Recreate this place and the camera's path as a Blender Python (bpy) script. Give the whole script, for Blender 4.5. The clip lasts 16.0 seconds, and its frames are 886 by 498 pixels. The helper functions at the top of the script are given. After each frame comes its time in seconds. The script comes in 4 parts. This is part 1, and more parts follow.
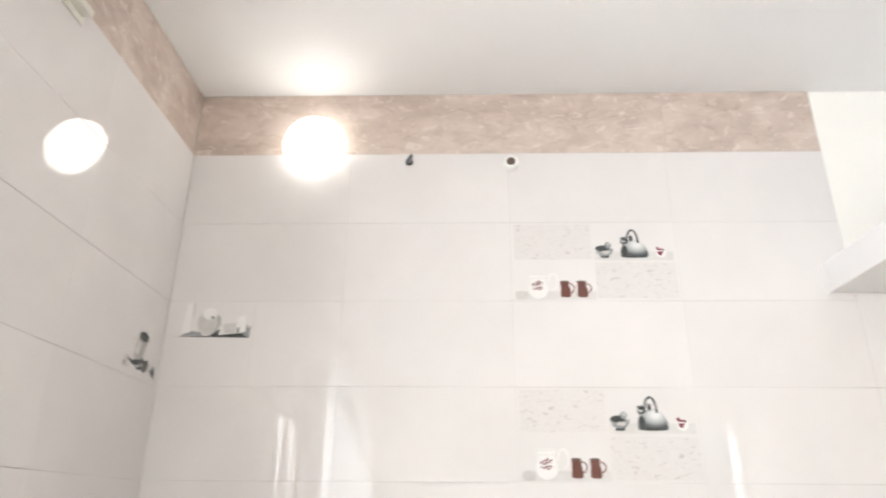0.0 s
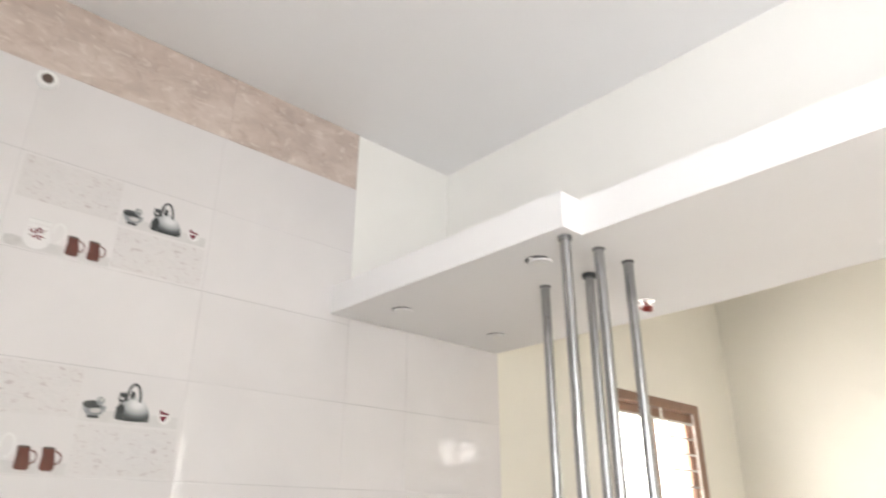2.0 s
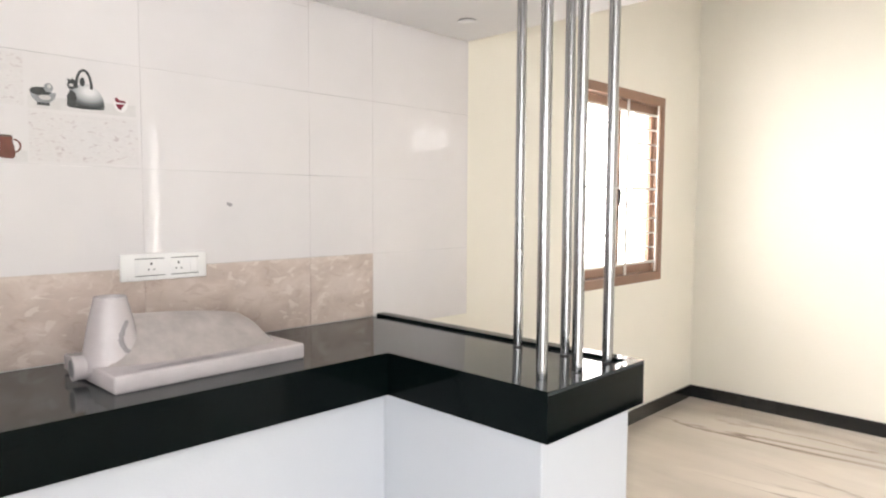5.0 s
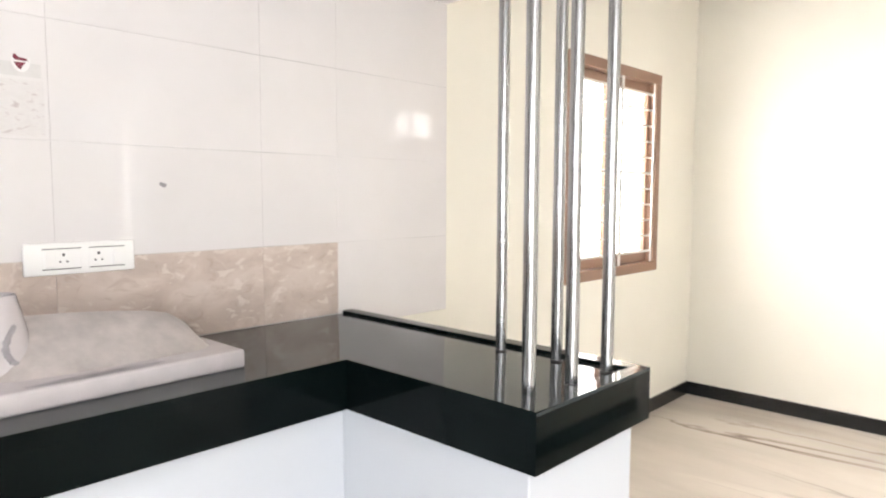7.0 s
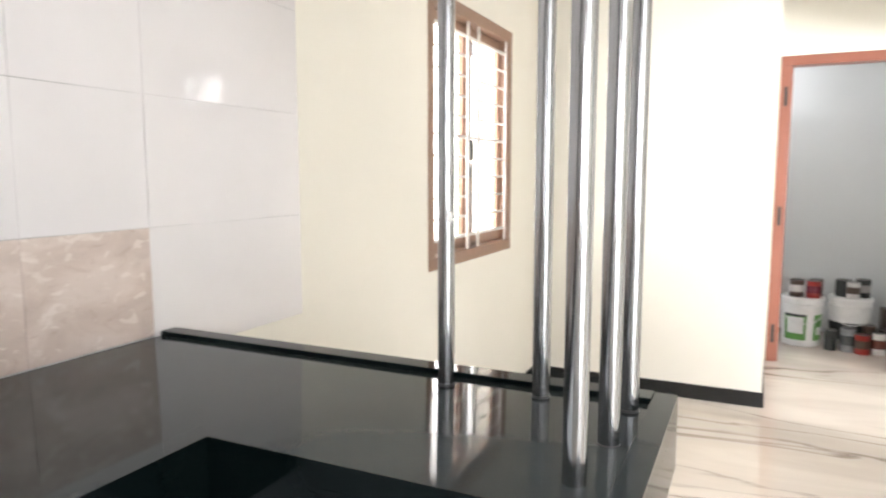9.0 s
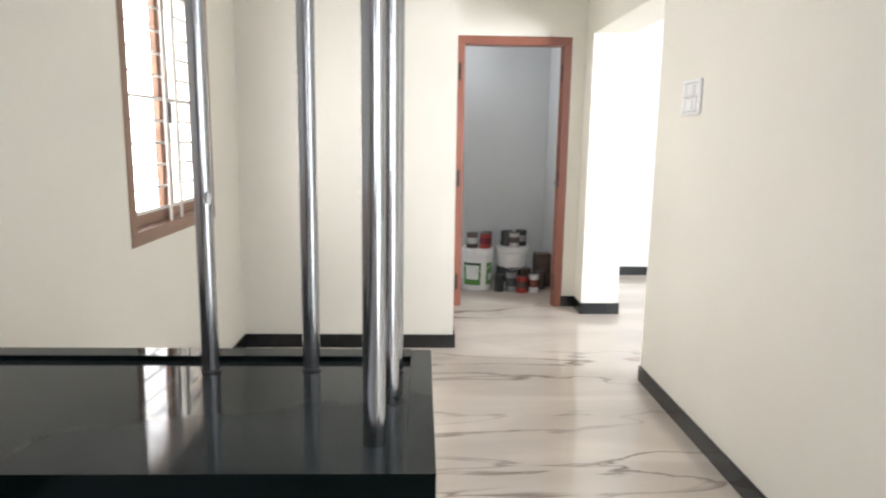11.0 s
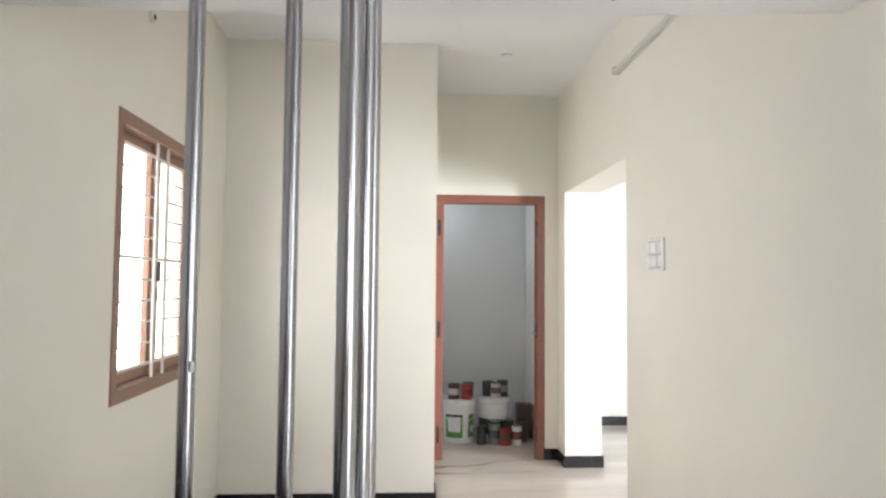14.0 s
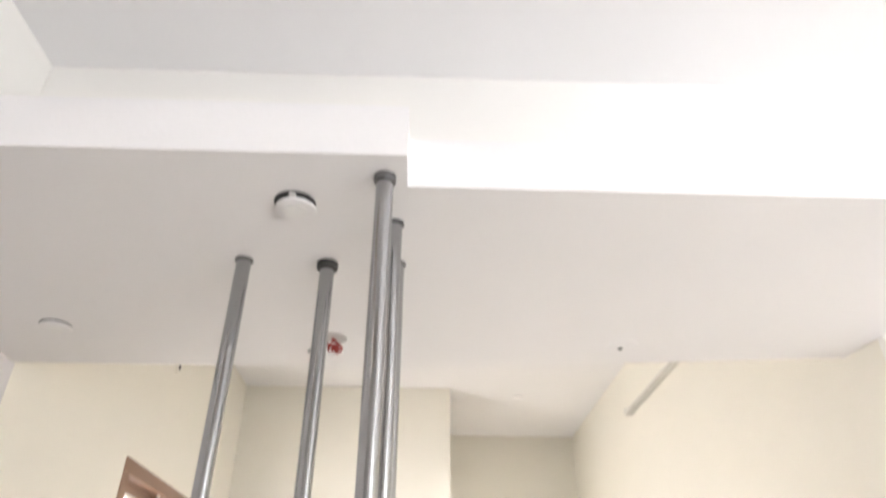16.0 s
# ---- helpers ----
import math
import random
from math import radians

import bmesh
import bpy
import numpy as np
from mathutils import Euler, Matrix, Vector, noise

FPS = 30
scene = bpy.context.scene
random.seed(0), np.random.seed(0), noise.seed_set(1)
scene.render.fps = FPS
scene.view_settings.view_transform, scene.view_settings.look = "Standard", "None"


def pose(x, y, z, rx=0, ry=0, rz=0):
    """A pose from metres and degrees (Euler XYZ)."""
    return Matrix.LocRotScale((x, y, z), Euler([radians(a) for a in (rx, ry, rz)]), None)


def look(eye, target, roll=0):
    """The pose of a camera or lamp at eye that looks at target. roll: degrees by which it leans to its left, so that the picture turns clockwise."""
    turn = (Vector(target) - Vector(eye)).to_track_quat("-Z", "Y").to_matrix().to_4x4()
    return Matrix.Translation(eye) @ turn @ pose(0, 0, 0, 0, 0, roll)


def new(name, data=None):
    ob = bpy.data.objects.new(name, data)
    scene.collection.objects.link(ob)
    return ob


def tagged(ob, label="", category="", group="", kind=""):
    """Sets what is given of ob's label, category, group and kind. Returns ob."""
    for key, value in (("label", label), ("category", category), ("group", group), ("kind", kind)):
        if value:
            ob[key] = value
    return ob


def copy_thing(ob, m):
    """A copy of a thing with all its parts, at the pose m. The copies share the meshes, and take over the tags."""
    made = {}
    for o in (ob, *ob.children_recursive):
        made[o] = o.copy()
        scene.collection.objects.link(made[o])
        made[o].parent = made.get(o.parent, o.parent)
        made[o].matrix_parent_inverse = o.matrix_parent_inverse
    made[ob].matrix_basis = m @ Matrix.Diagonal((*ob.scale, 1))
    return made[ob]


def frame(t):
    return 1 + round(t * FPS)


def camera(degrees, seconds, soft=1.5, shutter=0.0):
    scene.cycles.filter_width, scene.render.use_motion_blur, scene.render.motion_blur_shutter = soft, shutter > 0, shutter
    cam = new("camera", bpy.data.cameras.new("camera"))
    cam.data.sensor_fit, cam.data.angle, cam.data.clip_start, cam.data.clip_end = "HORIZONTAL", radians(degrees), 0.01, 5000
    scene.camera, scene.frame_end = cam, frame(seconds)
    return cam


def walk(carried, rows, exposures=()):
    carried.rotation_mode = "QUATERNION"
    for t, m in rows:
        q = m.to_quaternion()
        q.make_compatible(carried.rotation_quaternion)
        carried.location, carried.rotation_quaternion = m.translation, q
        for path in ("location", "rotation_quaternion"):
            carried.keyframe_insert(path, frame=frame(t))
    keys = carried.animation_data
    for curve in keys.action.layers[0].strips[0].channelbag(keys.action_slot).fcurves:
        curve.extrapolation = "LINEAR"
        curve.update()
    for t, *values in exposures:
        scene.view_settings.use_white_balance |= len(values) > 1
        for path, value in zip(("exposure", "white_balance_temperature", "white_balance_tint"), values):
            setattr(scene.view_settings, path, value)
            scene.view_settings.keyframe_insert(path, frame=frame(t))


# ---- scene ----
cam = camera(67.8, 16.0, soft=2.1, shutter=0.5)
PATH = [
    (0, (1.874, 2.924, 1.373), (1.822, 4.781, 2.114), 0.4),
    (0.5, (1.862, 2.959, 1.381), (2.09, 4.803, 2.12), 1.0),
    (1, (1.79, 3.019, 1.36), (2.445, 4.738, 2.141), 0.2),
    (1.5, (1.795, 3.038, 1.357), (2.745, 4.612, 2.143), 0.0),
    (2, (1.822, 3.068, 1.351), (3.08, 4.421, 2.119), 0.2),
    (2.5, (1.838, 3.079, 1.364), (3.162, 4.383, 2.104), 0.1),
    (3, (1.84, 3.071, 1.365), (3.159, 4.378, 2.109), -0.1),
    (3.5, (1.841, 3.075, 1.374), (3.186, 4.406, 2.023), 0.6),
    (4, (1.845, 3.075, 1.376), (3.251, 4.462, 1.69), 0.7),
    (4.5, (1.853, 3.083, 1.354), (3.276, 4.489, 1.356), 0.4),
    (5, (1.864, 3.093, 1.361), (3.286, 4.492, 1.224), 0.3),
    (7.5, (2.158, 3.411, 1.324), (3.62, 4.764, 1.146), 0.1),
    (8, (2.201, 3.597, 1.313), (3.736, 4.865, 1.12), 0.1),
    (8.5, (2.335, 3.753, 1.287), (4.004, 4.833, 1.066), 0.3),
    (9, (2.448, 3.865, 1.284), (4.247, 4.71, 1.061), 0.0),
    (9.5, (2.456, 3.914, 1.285), (4.34, 4.531, 1.024), 0.2),
    (10, (2.426, 3.96, 1.293), (4.377, 4.289, 0.999), 0.6),
    (12.5, (2.358, 3.985, 1.358), (4.3, 3.517, 1.257), 0.7),
    (13, (2.334, 3.96, 1.372), (4.255, 3.412, 1.459), 0.9),
    (13.5, (2.305, 3.975, 1.375), (4.246, 3.505, 1.481), 0.2),
    (14, (2.297, 3.96, 1.358), (4.291, 3.849, 1.465), 0.5),
    (14.5, (2.304, 3.978, 1.364), (4.298, 3.898, 1.493), 0.6),
    (15, (2.297, 3.976, 1.373), (4.267, 3.911, 1.714), 0.8),
    (15.5, (2.29, 3.975, 1.372), (4.147, 3.906, 2.112), 0.0),
    (16, (2.299, 3.973, 1.385), (3.997, 3.91, 2.441), 0.1),
]
EXPOSURES = [(0, 0.2, 6500, 11), (1, 0.08, 6550, 12), (1.5, -0.22, 6600, 12), (2, -0.22, 6600, 12), (3, -0.26, 6600, 12), (3.5, -0.26, 6600, 12), (4, -0.44, 6600, 13), (4.5, -0.24, 6600, 13), (5, -0.04, 6580, 13.5), (8, 0.18, 6450, 13), (8.5, 0.04, 6400, 13), (9, 0.12, 6350, 12.5), (9.5, 0.08, 6300, 12), (10, -0.34, 6150, 12), (12.5, -0.52, 6220, 12), (13.5, -0.6, 6250, 12), (14.5, -0.76, 6180, 12), (15, -0.79, 6200, 12), (15.5, -0.66, 6450, 13), (16, -0.12, 6520, 14)]
walk(cam, [(t, look(eye, target, roll)) for t, eye, target, roll in PATH], EXPOSURES)

# ---- world, sun, daylight ----
world = bpy.data.worlds.new("sky")
scene.world = world
world.use_nodes = True
wn = world.node_tree.nodes
sky = wn.new("ShaderNodeTexSky")
sky.sky_type, sky.sun_disc = "NISHITA", False
sky.sun_elevation, sky.sun_rotation = radians(62), radians(160)
world.node_tree.links.new(sky.outputs[0], wn["Background"].inputs[0])
wn["Background"].inputs[1].default_value = 0.12

sun = new("sun", bpy.data.lights.new("sun", "SUN"))
sun.data.energy, sun.data.angle, sun.data.color = 3.0, radians(0.6), (1.0, 0.95, 0.88)
sun.matrix_world = look((0, 0, 0), (-0.16, 0.44, -0.88))


def window_light(name, eye, target, w, h, watts, color=(1, 1, 1)):
    lamp = new(name, bpy.data.lights.new(name, "AREA"))
    lamp.data.shape, lamp.data.size, lamp.data.size_y = "RECTANGLE", w, h
    lamp.data.energy, lamp.data.color = watts, color
    lamp.matrix_world = look(eye, target)
    return lamp


window_light("sky_light_dining", (5.395, 5.27, 1.46), (5.395, 0, 1.2), 0.84, 0.90, 27, (1.0, 0.98, 0.95))
window_light("sky_light_hall_west", (0.66, 0.75, 1.30), (5, 1.7, 3.2), 2.9, 2.5, 88, (0.93, 0.97, 1.0))
window_light("sky_light_hall_south", (4.65, -1.02, 1.4), (7.45, 3.0, 1.4), 0.85, 1.7, 130, (0.97, 0.99, 1.0)).data.spread = radians(80)
window_light("sky_light_stair", (8.86, -3.2, 1.5), (5, -2.0, 1.2), 0.9, 1.2, 70)
# Added lamp that brightens the store through an unseen opening.
window_light("added_store_light", (8.15, 4.05, 2.15), (8.15, 2.5, 0.8), 0.5, 0.42, 7.0, (0.98, 0.99, 1.0))


# ---- materials ----
def ramp(nt, stops):
    r = nt.nodes.new("ShaderNodeValToRGB")
    while len(r.color_ramp.elements) < len(stops):
        r.color_ramp.elements.new(0.5)
    for e, (p, c) in zip(r.color_ramp.elements, stops):
        e.position, e.color = p, (*c, 1)
    return r


def mat(name, color, rough=0.5, metal=0.0, vary=0.06, scale=3.0, bump=0.0, bump_scale=80.0, spec=0.5, coat=0.0, rough_vary=0.0, random=0.0):
    """A principled material in world space: soft stains, fine grain, optional relief."""
    m = bpy.data.materials.new(name)
    m.use_nodes = True
    nt = m.node_tree
    n, l = nt.nodes, nt.links
    b = n["Principled BSDF"]
    b.inputs["Roughness"].default_value, b.inputs["Metallic"].default_value = rough, metal
    b.inputs["Specular IOR Level"].default_value, b.inputs["Coat Weight"].default_value = spec, coat
    geo = n.new("ShaderNodeNewGeometry")
    big = n.new("ShaderNodeTexNoise")
    big.inputs["Scale"].default_value, big.inputs["Detail"].default_value = scale, 5
    l.new(geo.outputs["Position"], big.inputs["Vector"])
    fine = n.new("ShaderNodeTexNoise")
    fine.inputs["Scale"].default_value, fine.inputs["Detail"].default_value = bump_scale, 4
    l.new(geo.outputs["Position"], fine.inputs["Vector"])
    r = ramp(nt, [(0.3, [c * (1 - vary) for c in color]), (0.7, [min(1, c * (1 + vary * 0.5)) for c in color])])
    l.new(big.outputs[0], r.inputs[0])
    out = r.outputs[0]
    g = n.new("ShaderNodeMix")
    g.data_type, g.blend_type = "RGBA", "MULTIPLY"
    g.inputs["Factor"].default_value = 0.5
    fr = ramp(nt, [(0.3, [1 - vary * 0.7] * 3), (0.7, [1, 1, 1])])
    l.new(fine.outputs[0], fr.inputs[0])
    l.new(out, g.inputs["A"])
    l.new(fr.outputs[0], g.inputs["B"])
    out = g.outputs["Result"]
    if random:
        info = n.new("ShaderNodeObjectInfo")
        rr = ramp(nt, [(0, [1 - random] * 3), (1, [1, 1, 1])])
        l.new(info.outputs["Random"], rr.inputs[0])
        g2 = n.new("ShaderNodeMix")
        g2.data_type, g2.blend_type = "RGBA", "MULTIPLY"
        g2.inputs["Factor"].default_value = 1
        l.new(out, g2.inputs["A"])
        l.new(rr.outputs[0], g2.inputs["B"])
        out = g2.outputs["Result"]
    l.new(out, b.inputs["Base Color"])
    if rough_vary:
        mr = n.new("ShaderNodeMapRange")
        mr.inputs["To Min"].default_value, mr.inputs["To Max"].default_value = max(0.01, rough - rough_vary), rough + rough_vary
        l.new(big.outputs[0], mr.inputs["Value"])
        l.new(mr.outputs[0], b.inputs["Roughness"])
    if bump:
        bp = n.new("ShaderNodeBump")
        bp.inputs["Strength"].default_value, bp.inputs["Distance"].default_value = bump, 0.002
        l.new(fine.outputs[0], bp.inputs["Height"])
        l.new(bp.outputs[0], b.inputs["Normal"])
    return m


def marble(name, base, light, dark, stretch, scale, rough, vein, random=0.0, flake=0.0):
    """Polished stone: clouded base, pale flakes and thin dark veins drawn out along one way."""
    m = bpy.data.materials.new(name)
    m.use_nodes = True
    nt = m.node_tree
    n, l = nt.nodes, nt.links
    b = n["Principled BSDF"]
    b.inputs["Roughness"].default_value = rough
    geo = n.new("ShaderNodeNewGeometry")
    mp = n.new("ShaderNodeMapping")
    mp.inputs["Scale"].default_value = stretch
    mp.inputs["Rotation"].default_value = (0, 0, radians(12))
    l.new(geo.outputs["Position"], mp.inputs["Vector"])
    vec = mp.outputs[0]
    if random:
        info = n.new("ShaderNodeObjectInfo")
        off = n.new("ShaderNodeVectorMath")
        off.operation = "MULTIPLY_ADD"
        off.inputs[1].default_value = (9, 5, 7)
        comb = n.new("ShaderNodeCombineXYZ")
        for k in range(3):
            l.new(info.outputs["Random"], comb.inputs[k])
        l.new(comb.outputs[0], off.inputs[0])
        l.new(vec, off.inputs[2])
        vec = off.outputs[0]
    cloud = n.new("ShaderNodeTexNoise")
    cloud.inputs["Scale"].default_value, cloud.inputs["Detail"].default_value, cloud.inputs["Distortion"].default_value = scale, 9, 0.5
    l.new(vec, cloud.inputs["Vector"])
    r = ramp(nt, [(0.34, [c * 0.88 for c in base]), (0.5, base), (0.61, light)])
    l.new(cloud.outputs[0], r.inputs[0])
    vn = n.new("ShaderNodeTexNoise")
    vn.inputs["Scale"].default_value, vn.inputs["Detail"].default_value, vn.inputs["Distortion"].default_value = scale * 0.8, 6, 0.8
    l.new(vec, vn.inputs["Vector"])
    vr = ramp(nt, [(0.478, (0, 0, 0)), (0.5, (1, 1, 1)), (0.512, (0, 0, 0))])
    l.new(vn.outputs[0], vr.inputs[0])
    mask = n.new("ShaderNodeTexNoise")
    mask.inputs["Scale"].default_value, mask.inputs["Detail"].default_value = scale * 0.45, 2
    l.new(vec, mask.inputs["Vector"])
    mr = ramp(nt, [(0.48, (0, 0, 0)), (0.62, (vein, vein, vein))])
    l.new(mask.outputs[0], mr.inputs[0])
    mul = n.new("ShaderNodeMath")
    mul.operation = "MULTIPLY"
    l.new(vr.outputs[0], mul.inputs[0])
    l.new(mr.outputs[0], mul.inputs[1])
    mx = n.new("ShaderNodeMix")
    mx.data_type = "RGBA"
    mx.inputs["B"].default_value = (*dark, 1)
    l.new(mul.outputs[0], mx.inputs["Factor"])
    l.new(r.outputs[0], mx.inputs["A"])
    out = mx.outputs["Result"]
    if flake:
        chip = n.new("ShaderNodeTexNoise")
        chip.inputs["Scale"].default_value, chip.inputs["Detail"].default_value, chip.inputs["Distortion"].default_value = scale * 2.6, 3, 0.9
        l.new(vec, chip.inputs["Vector"])
        cr = ramp(nt, [(0.59, (0, 0, 0)), (0.66, (flake, flake, flake))])
        l.new(chip.outputs[0], cr.inputs[0])
        fx = n.new("ShaderNodeMix")
        fx.data_type = "RGBA"
        fx.inputs["B"].default_value = (0.76, 0.69, 0.63, 1)
        l.new(cr.outputs[0], fx.inputs["Factor"])
        l.new(out, fx.inputs["A"])
        low = ramp(nt, [(0.28, (0.88, 0.85, 0.83)), (0.42, (1, 1, 1))])
        l.new(chip.outputs[0], low.inputs[0])
        dm = n.new("ShaderNodeMix")
        dm.data_type, dm.blend_type = "RGBA", "MULTIPLY"
        dm.inputs["Factor"].default_value = 1
        l.new(fx.outputs["Result"], dm.inputs["A"])
        l.new(low.outputs[0], dm.inputs["B"])
        out = dm.outputs["Result"]
    l.new(out, b.inputs["Base Color"])
    return m


def speckle(name, base, spot, scale, rough):
    """A pale print with sparse small flecks."""
    m = bpy.data.materials.new(name)
    m.use_nodes = True
    nt = m.node_tree
    n, l = nt.nodes, nt.links
    b = n["Principled BSDF"]
    b.inputs["Roughness"].default_value = rough
    geo = n.new("ShaderNodeNewGeometry")
    mp = n.new("ShaderNodeMapping")
    mp.inputs["Rotation"].default_value, mp.inputs["Scale"].default_value = (0, radians(35), 0), (1, 1, 2.2)
    l.new(geo.outputs["Position"], mp.inputs["Vector"])
    nz = n.new("ShaderNodeTexNoise")
    nz.inputs["Scale"].default_value, nz.inputs["Detail"].default_value, nz.inputs["Distortion"].default_value = scale, 3, 0.6
    l.new(mp.outputs[0], nz.inputs["Vector"])
    r = ramp(nt, [(0.36, [c * 0.95 for c in base]), (0.56, base), (0.63, [(c + d) / 2 for c, d in zip(base, spot)]), (0.70, spot)])
    l.new(nz.outputs[0], r.inputs[0])
    l.new(r.outputs[0], b.inputs["Base Color"])
    return m


def kettle_steel(name):
    """The printed picture of a steel kettle: pale crown running into dark sides."""
    m = bpy.data.materials.new(name)
    m.use_nodes = True
    nt = m.node_tree
    n, l = nt.nodes, nt.links
    b = n["Principled BSDF"]
    b.inputs["Roughness"].default_value = 0.12
    co = n.new("ShaderNodeTexCoord")
    dist = n.new("ShaderNodeVectorMath")
    dist.operation = "DISTANCE"
    dist.inputs[1].default_value = (0.60, 0.5, 0.72)
    l.new(co.outputs["Generated"], dist.inputs[0])
    r = ramp(nt, [(0.12, (0.72, 0.72, 0.72)), (0.38, (0.36, 0.37, 0.38)), (0.52, (0.13, 0.14, 0.145)), (0.66, (0.05, 0.055, 0.055)), (0.80, (0.30, 0.30, 0.30))])
    l.new(dist.outputs["Value"], r.inputs[0])
    l.new(r.outputs[0], b.inputs["Base Color"])
    return m


def glow(name, color, strength):
    m = bpy.data.materials.new(name)
    m.use_nodes = True
    b = m.node_tree.nodes["Principled BSDF"]
    b.inputs["Base Color"].default_value = (*color, 1)
    b.inputs["Emission Color"].default_value = (*color, 1)
    b.inputs["Emission Strength"].default_value = strength
    return m


def glass(name):
    m = bpy.data.materials.new(name)
    m.use_nodes = True
    b = m.node_tree.nodes["Principled BSDF"]
    b.inputs["Transmission Weight"].default_value, b.inputs["Roughness"].default_value, b.inputs["IOR"].default_value = 1, 0.02, 1.45
    return m


CREAM = mat("cream_wall_paint", (0.84, 0.809, 0.722), 0.55, vary=0.04, scale=1.2, bump=0.15, bump_scale=160)
WHITE = mat("white_wall_paint", (0.89, 0.875, 0.84), 0.5, vary=0.03, scale=1.5, bump=0.12, bump_scale=160)
CEIL = mat("white_ceiling_paint", (0.87, 0.86, 0.86), 0.7, vary=0.03, scale=1.0, bump=0.15, bump_scale=120)
# Under-counter white, its colour darkened to carry the shade below the worktop.
UNDER = mat("bluish_white_paint_toned_for_shade", (0.60, 0.63, 0.675), 0.5, vary=0.03, scale=1.5, bump=0.12, bump_scale=160)
PALE = mat("pale_grey_store_paint", (0.68, 0.69, 0.685), 0.6, vary=0.04, scale=1.5, bump=0.15, bump_scale=140)
TILE = mat("glossy_white_wall_tile", (0.74, 0.712, 0.707), 0.03, vary=0.035, scale=4, bump=0.006, bump_scale=6, random=0.03)
PRINT_BG = speckle("pebbled_grey_print", (0.70, 0.672, 0.664), (0.53, 0.47, 0.475), 42, 0.10)
KETTLE = kettle_steel("steel_kettle_print")
DUSTY = mat("brown_dusted_ceramic", (0.47, 0.425, 0.405), 0.35, vary=0.22, scale=14, bump_scale=70, rough_vary=0.1)
GROUT = mat("pale_grout", (0.70, 0.675, 0.665), 0.85, vary=0.5, scale=2.6)
BORDER = marble("beige_marble_border_tile", (0.57, 0.472, 0.415), (0.625, 0.53, 0.475), (0.70, 0.62, 0.56), (3, 3, 5), 2.6, 0.25, 0.45, random=1, flake=0.5)
# Side granite is darkened to imitate dim reflections; the top is greyed by dust.
GRANITE = mat("polished_granite_darkened_sides", (0.0025, 0.005, 0.005), 0.06, vary=0.3, scale=4, bump_scale=420, rough_vary=0.02, spec=0.08)
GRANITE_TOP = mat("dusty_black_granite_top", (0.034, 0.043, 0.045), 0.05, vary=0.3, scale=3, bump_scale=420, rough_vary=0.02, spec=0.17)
SKIRT = mat("black_granite_skirting", (0.014, 0.015, 0.016), 0.16, vary=0.3, scale=4, bump_scale=300)
FLOOR = marble("polished_beige_marble_floor", (0.61, 0.545, 0.475), (0.69, 0.625, 0.55), (0.20, 0.15, 0.115), (1.6, 0.42, 1), 1.7, 0.045, 1.0)
CHROME = mat("stainless_steel_tube", (0.40, 0.405, 0.415), 0.17, metal=1.0, vary=0.05, scale=8, bump_scale=300, rough_vary=0.03)
GREY_DARK = mat("dark_grey_steel", (0.16, 0.16, 0.16), 0.4, metal=0.5, vary=0.2)
DARK_RING = mat("dark_collar_and_foot_shade", (0.03, 0.03, 0.03), 0.4, vary=0.2)
FRAME_W = mat("brown_window_paint", (0.27, 0.155, 0.10), 0.42, vary=0.08, scale=6, bump=0.15, bump_scale=60)
FRAME_D = mat("red_brown_door_paint", (0.27, 0.10, 0.065), 0.38, vary=0.10, scale=6, bump=0.15, bump_scale=60)
IRON = mat("white_grille_paint", (0.72, 0.70, 0.66), 0.4, vary=0.06, scale=10)
PLASTIC = mat("white_plastic", (0.86, 0.855, 0.84), 0.28, vary=0.02)
DARK = mat("dark_slot", (0.02, 0.02, 0.02), 0.5, vary=0.2)
CERAMIC = mat("dusty_glazed_ceramic", (0.53, 0.49, 0.495), 0.16, vary=0.10, scale=9, bump_scale=60, rough_vary=0.08)
STAIN = mat("dried_grey_cement_stain", (0.33, 0.31, 0.32), 0.8, vary=0.2, scale=30)
GLASS = glass("clear_window_glass")
SKYGLOW = glow("bright_outdoors", (1.0, 0.99, 0.97), 8.0)
OPENGLOW = glow("hazy_outdoors", (1.0, 1.0, 0.99), 5.5)
HALLGLOW = glow("shaded_outdoors", (0.97, 0.99, 1.0), 3.0)
# Kitchen panes emit light themselves, standing in for the daylight behind them.
PANEGLOW = glow("self_lit_window_pane", (0.95, 0.98, 1.0), 10.0)
BULB = glow("lit_bulb_glass", (1.0, 0.97, 0.90), 6.5)
GREY_FIT = mat("grey_metal_batten", (0.70, 0.68, 0.62), 0.45, vary=0.08)
RED = mat("red_paint_tin", (0.36, 0.03, 0.025), 0.35, vary=0.15)
BROWN = mat("brown_tin", (0.10, 0.065, 0.05), 0.4, vary=0.25)
MUG = mat("brown_mug_print", (0.15, 0.05, 0.037), 0.12, vary=0.15, scale=40)
INK = mat("dark_grey_print", (0.055, 0.06, 0.06), 0.12, vary=0.3, scale=40)
INK_MID = mat("mid_grey_print", (0.30, 0.31, 0.32), 0.12, vary=0.25, scale=30)
INK_LIGHT = mat("light_grey_print", (0.60, 0.58, 0.57), 0.12, vary=0.12, scale=30)
INK_SOFT = mat("soft_grey_print", (0.46, 0.445, 0.435), 0.12, vary=0.2, scale=30)
INK_PALE = mat("pale_grey_print", (0.655, 0.635, 0.625), 0.10, vary=0.06, scale=30)
INK_WHITE = mat("white_print", (0.80, 0.785, 0.775), 0.10, vary=0.04, scale=30)
INK_MAROON = mat("maroon_flower_print", (0.20, 0.03, 0.05), 0.12, vary=0.4, scale=90)
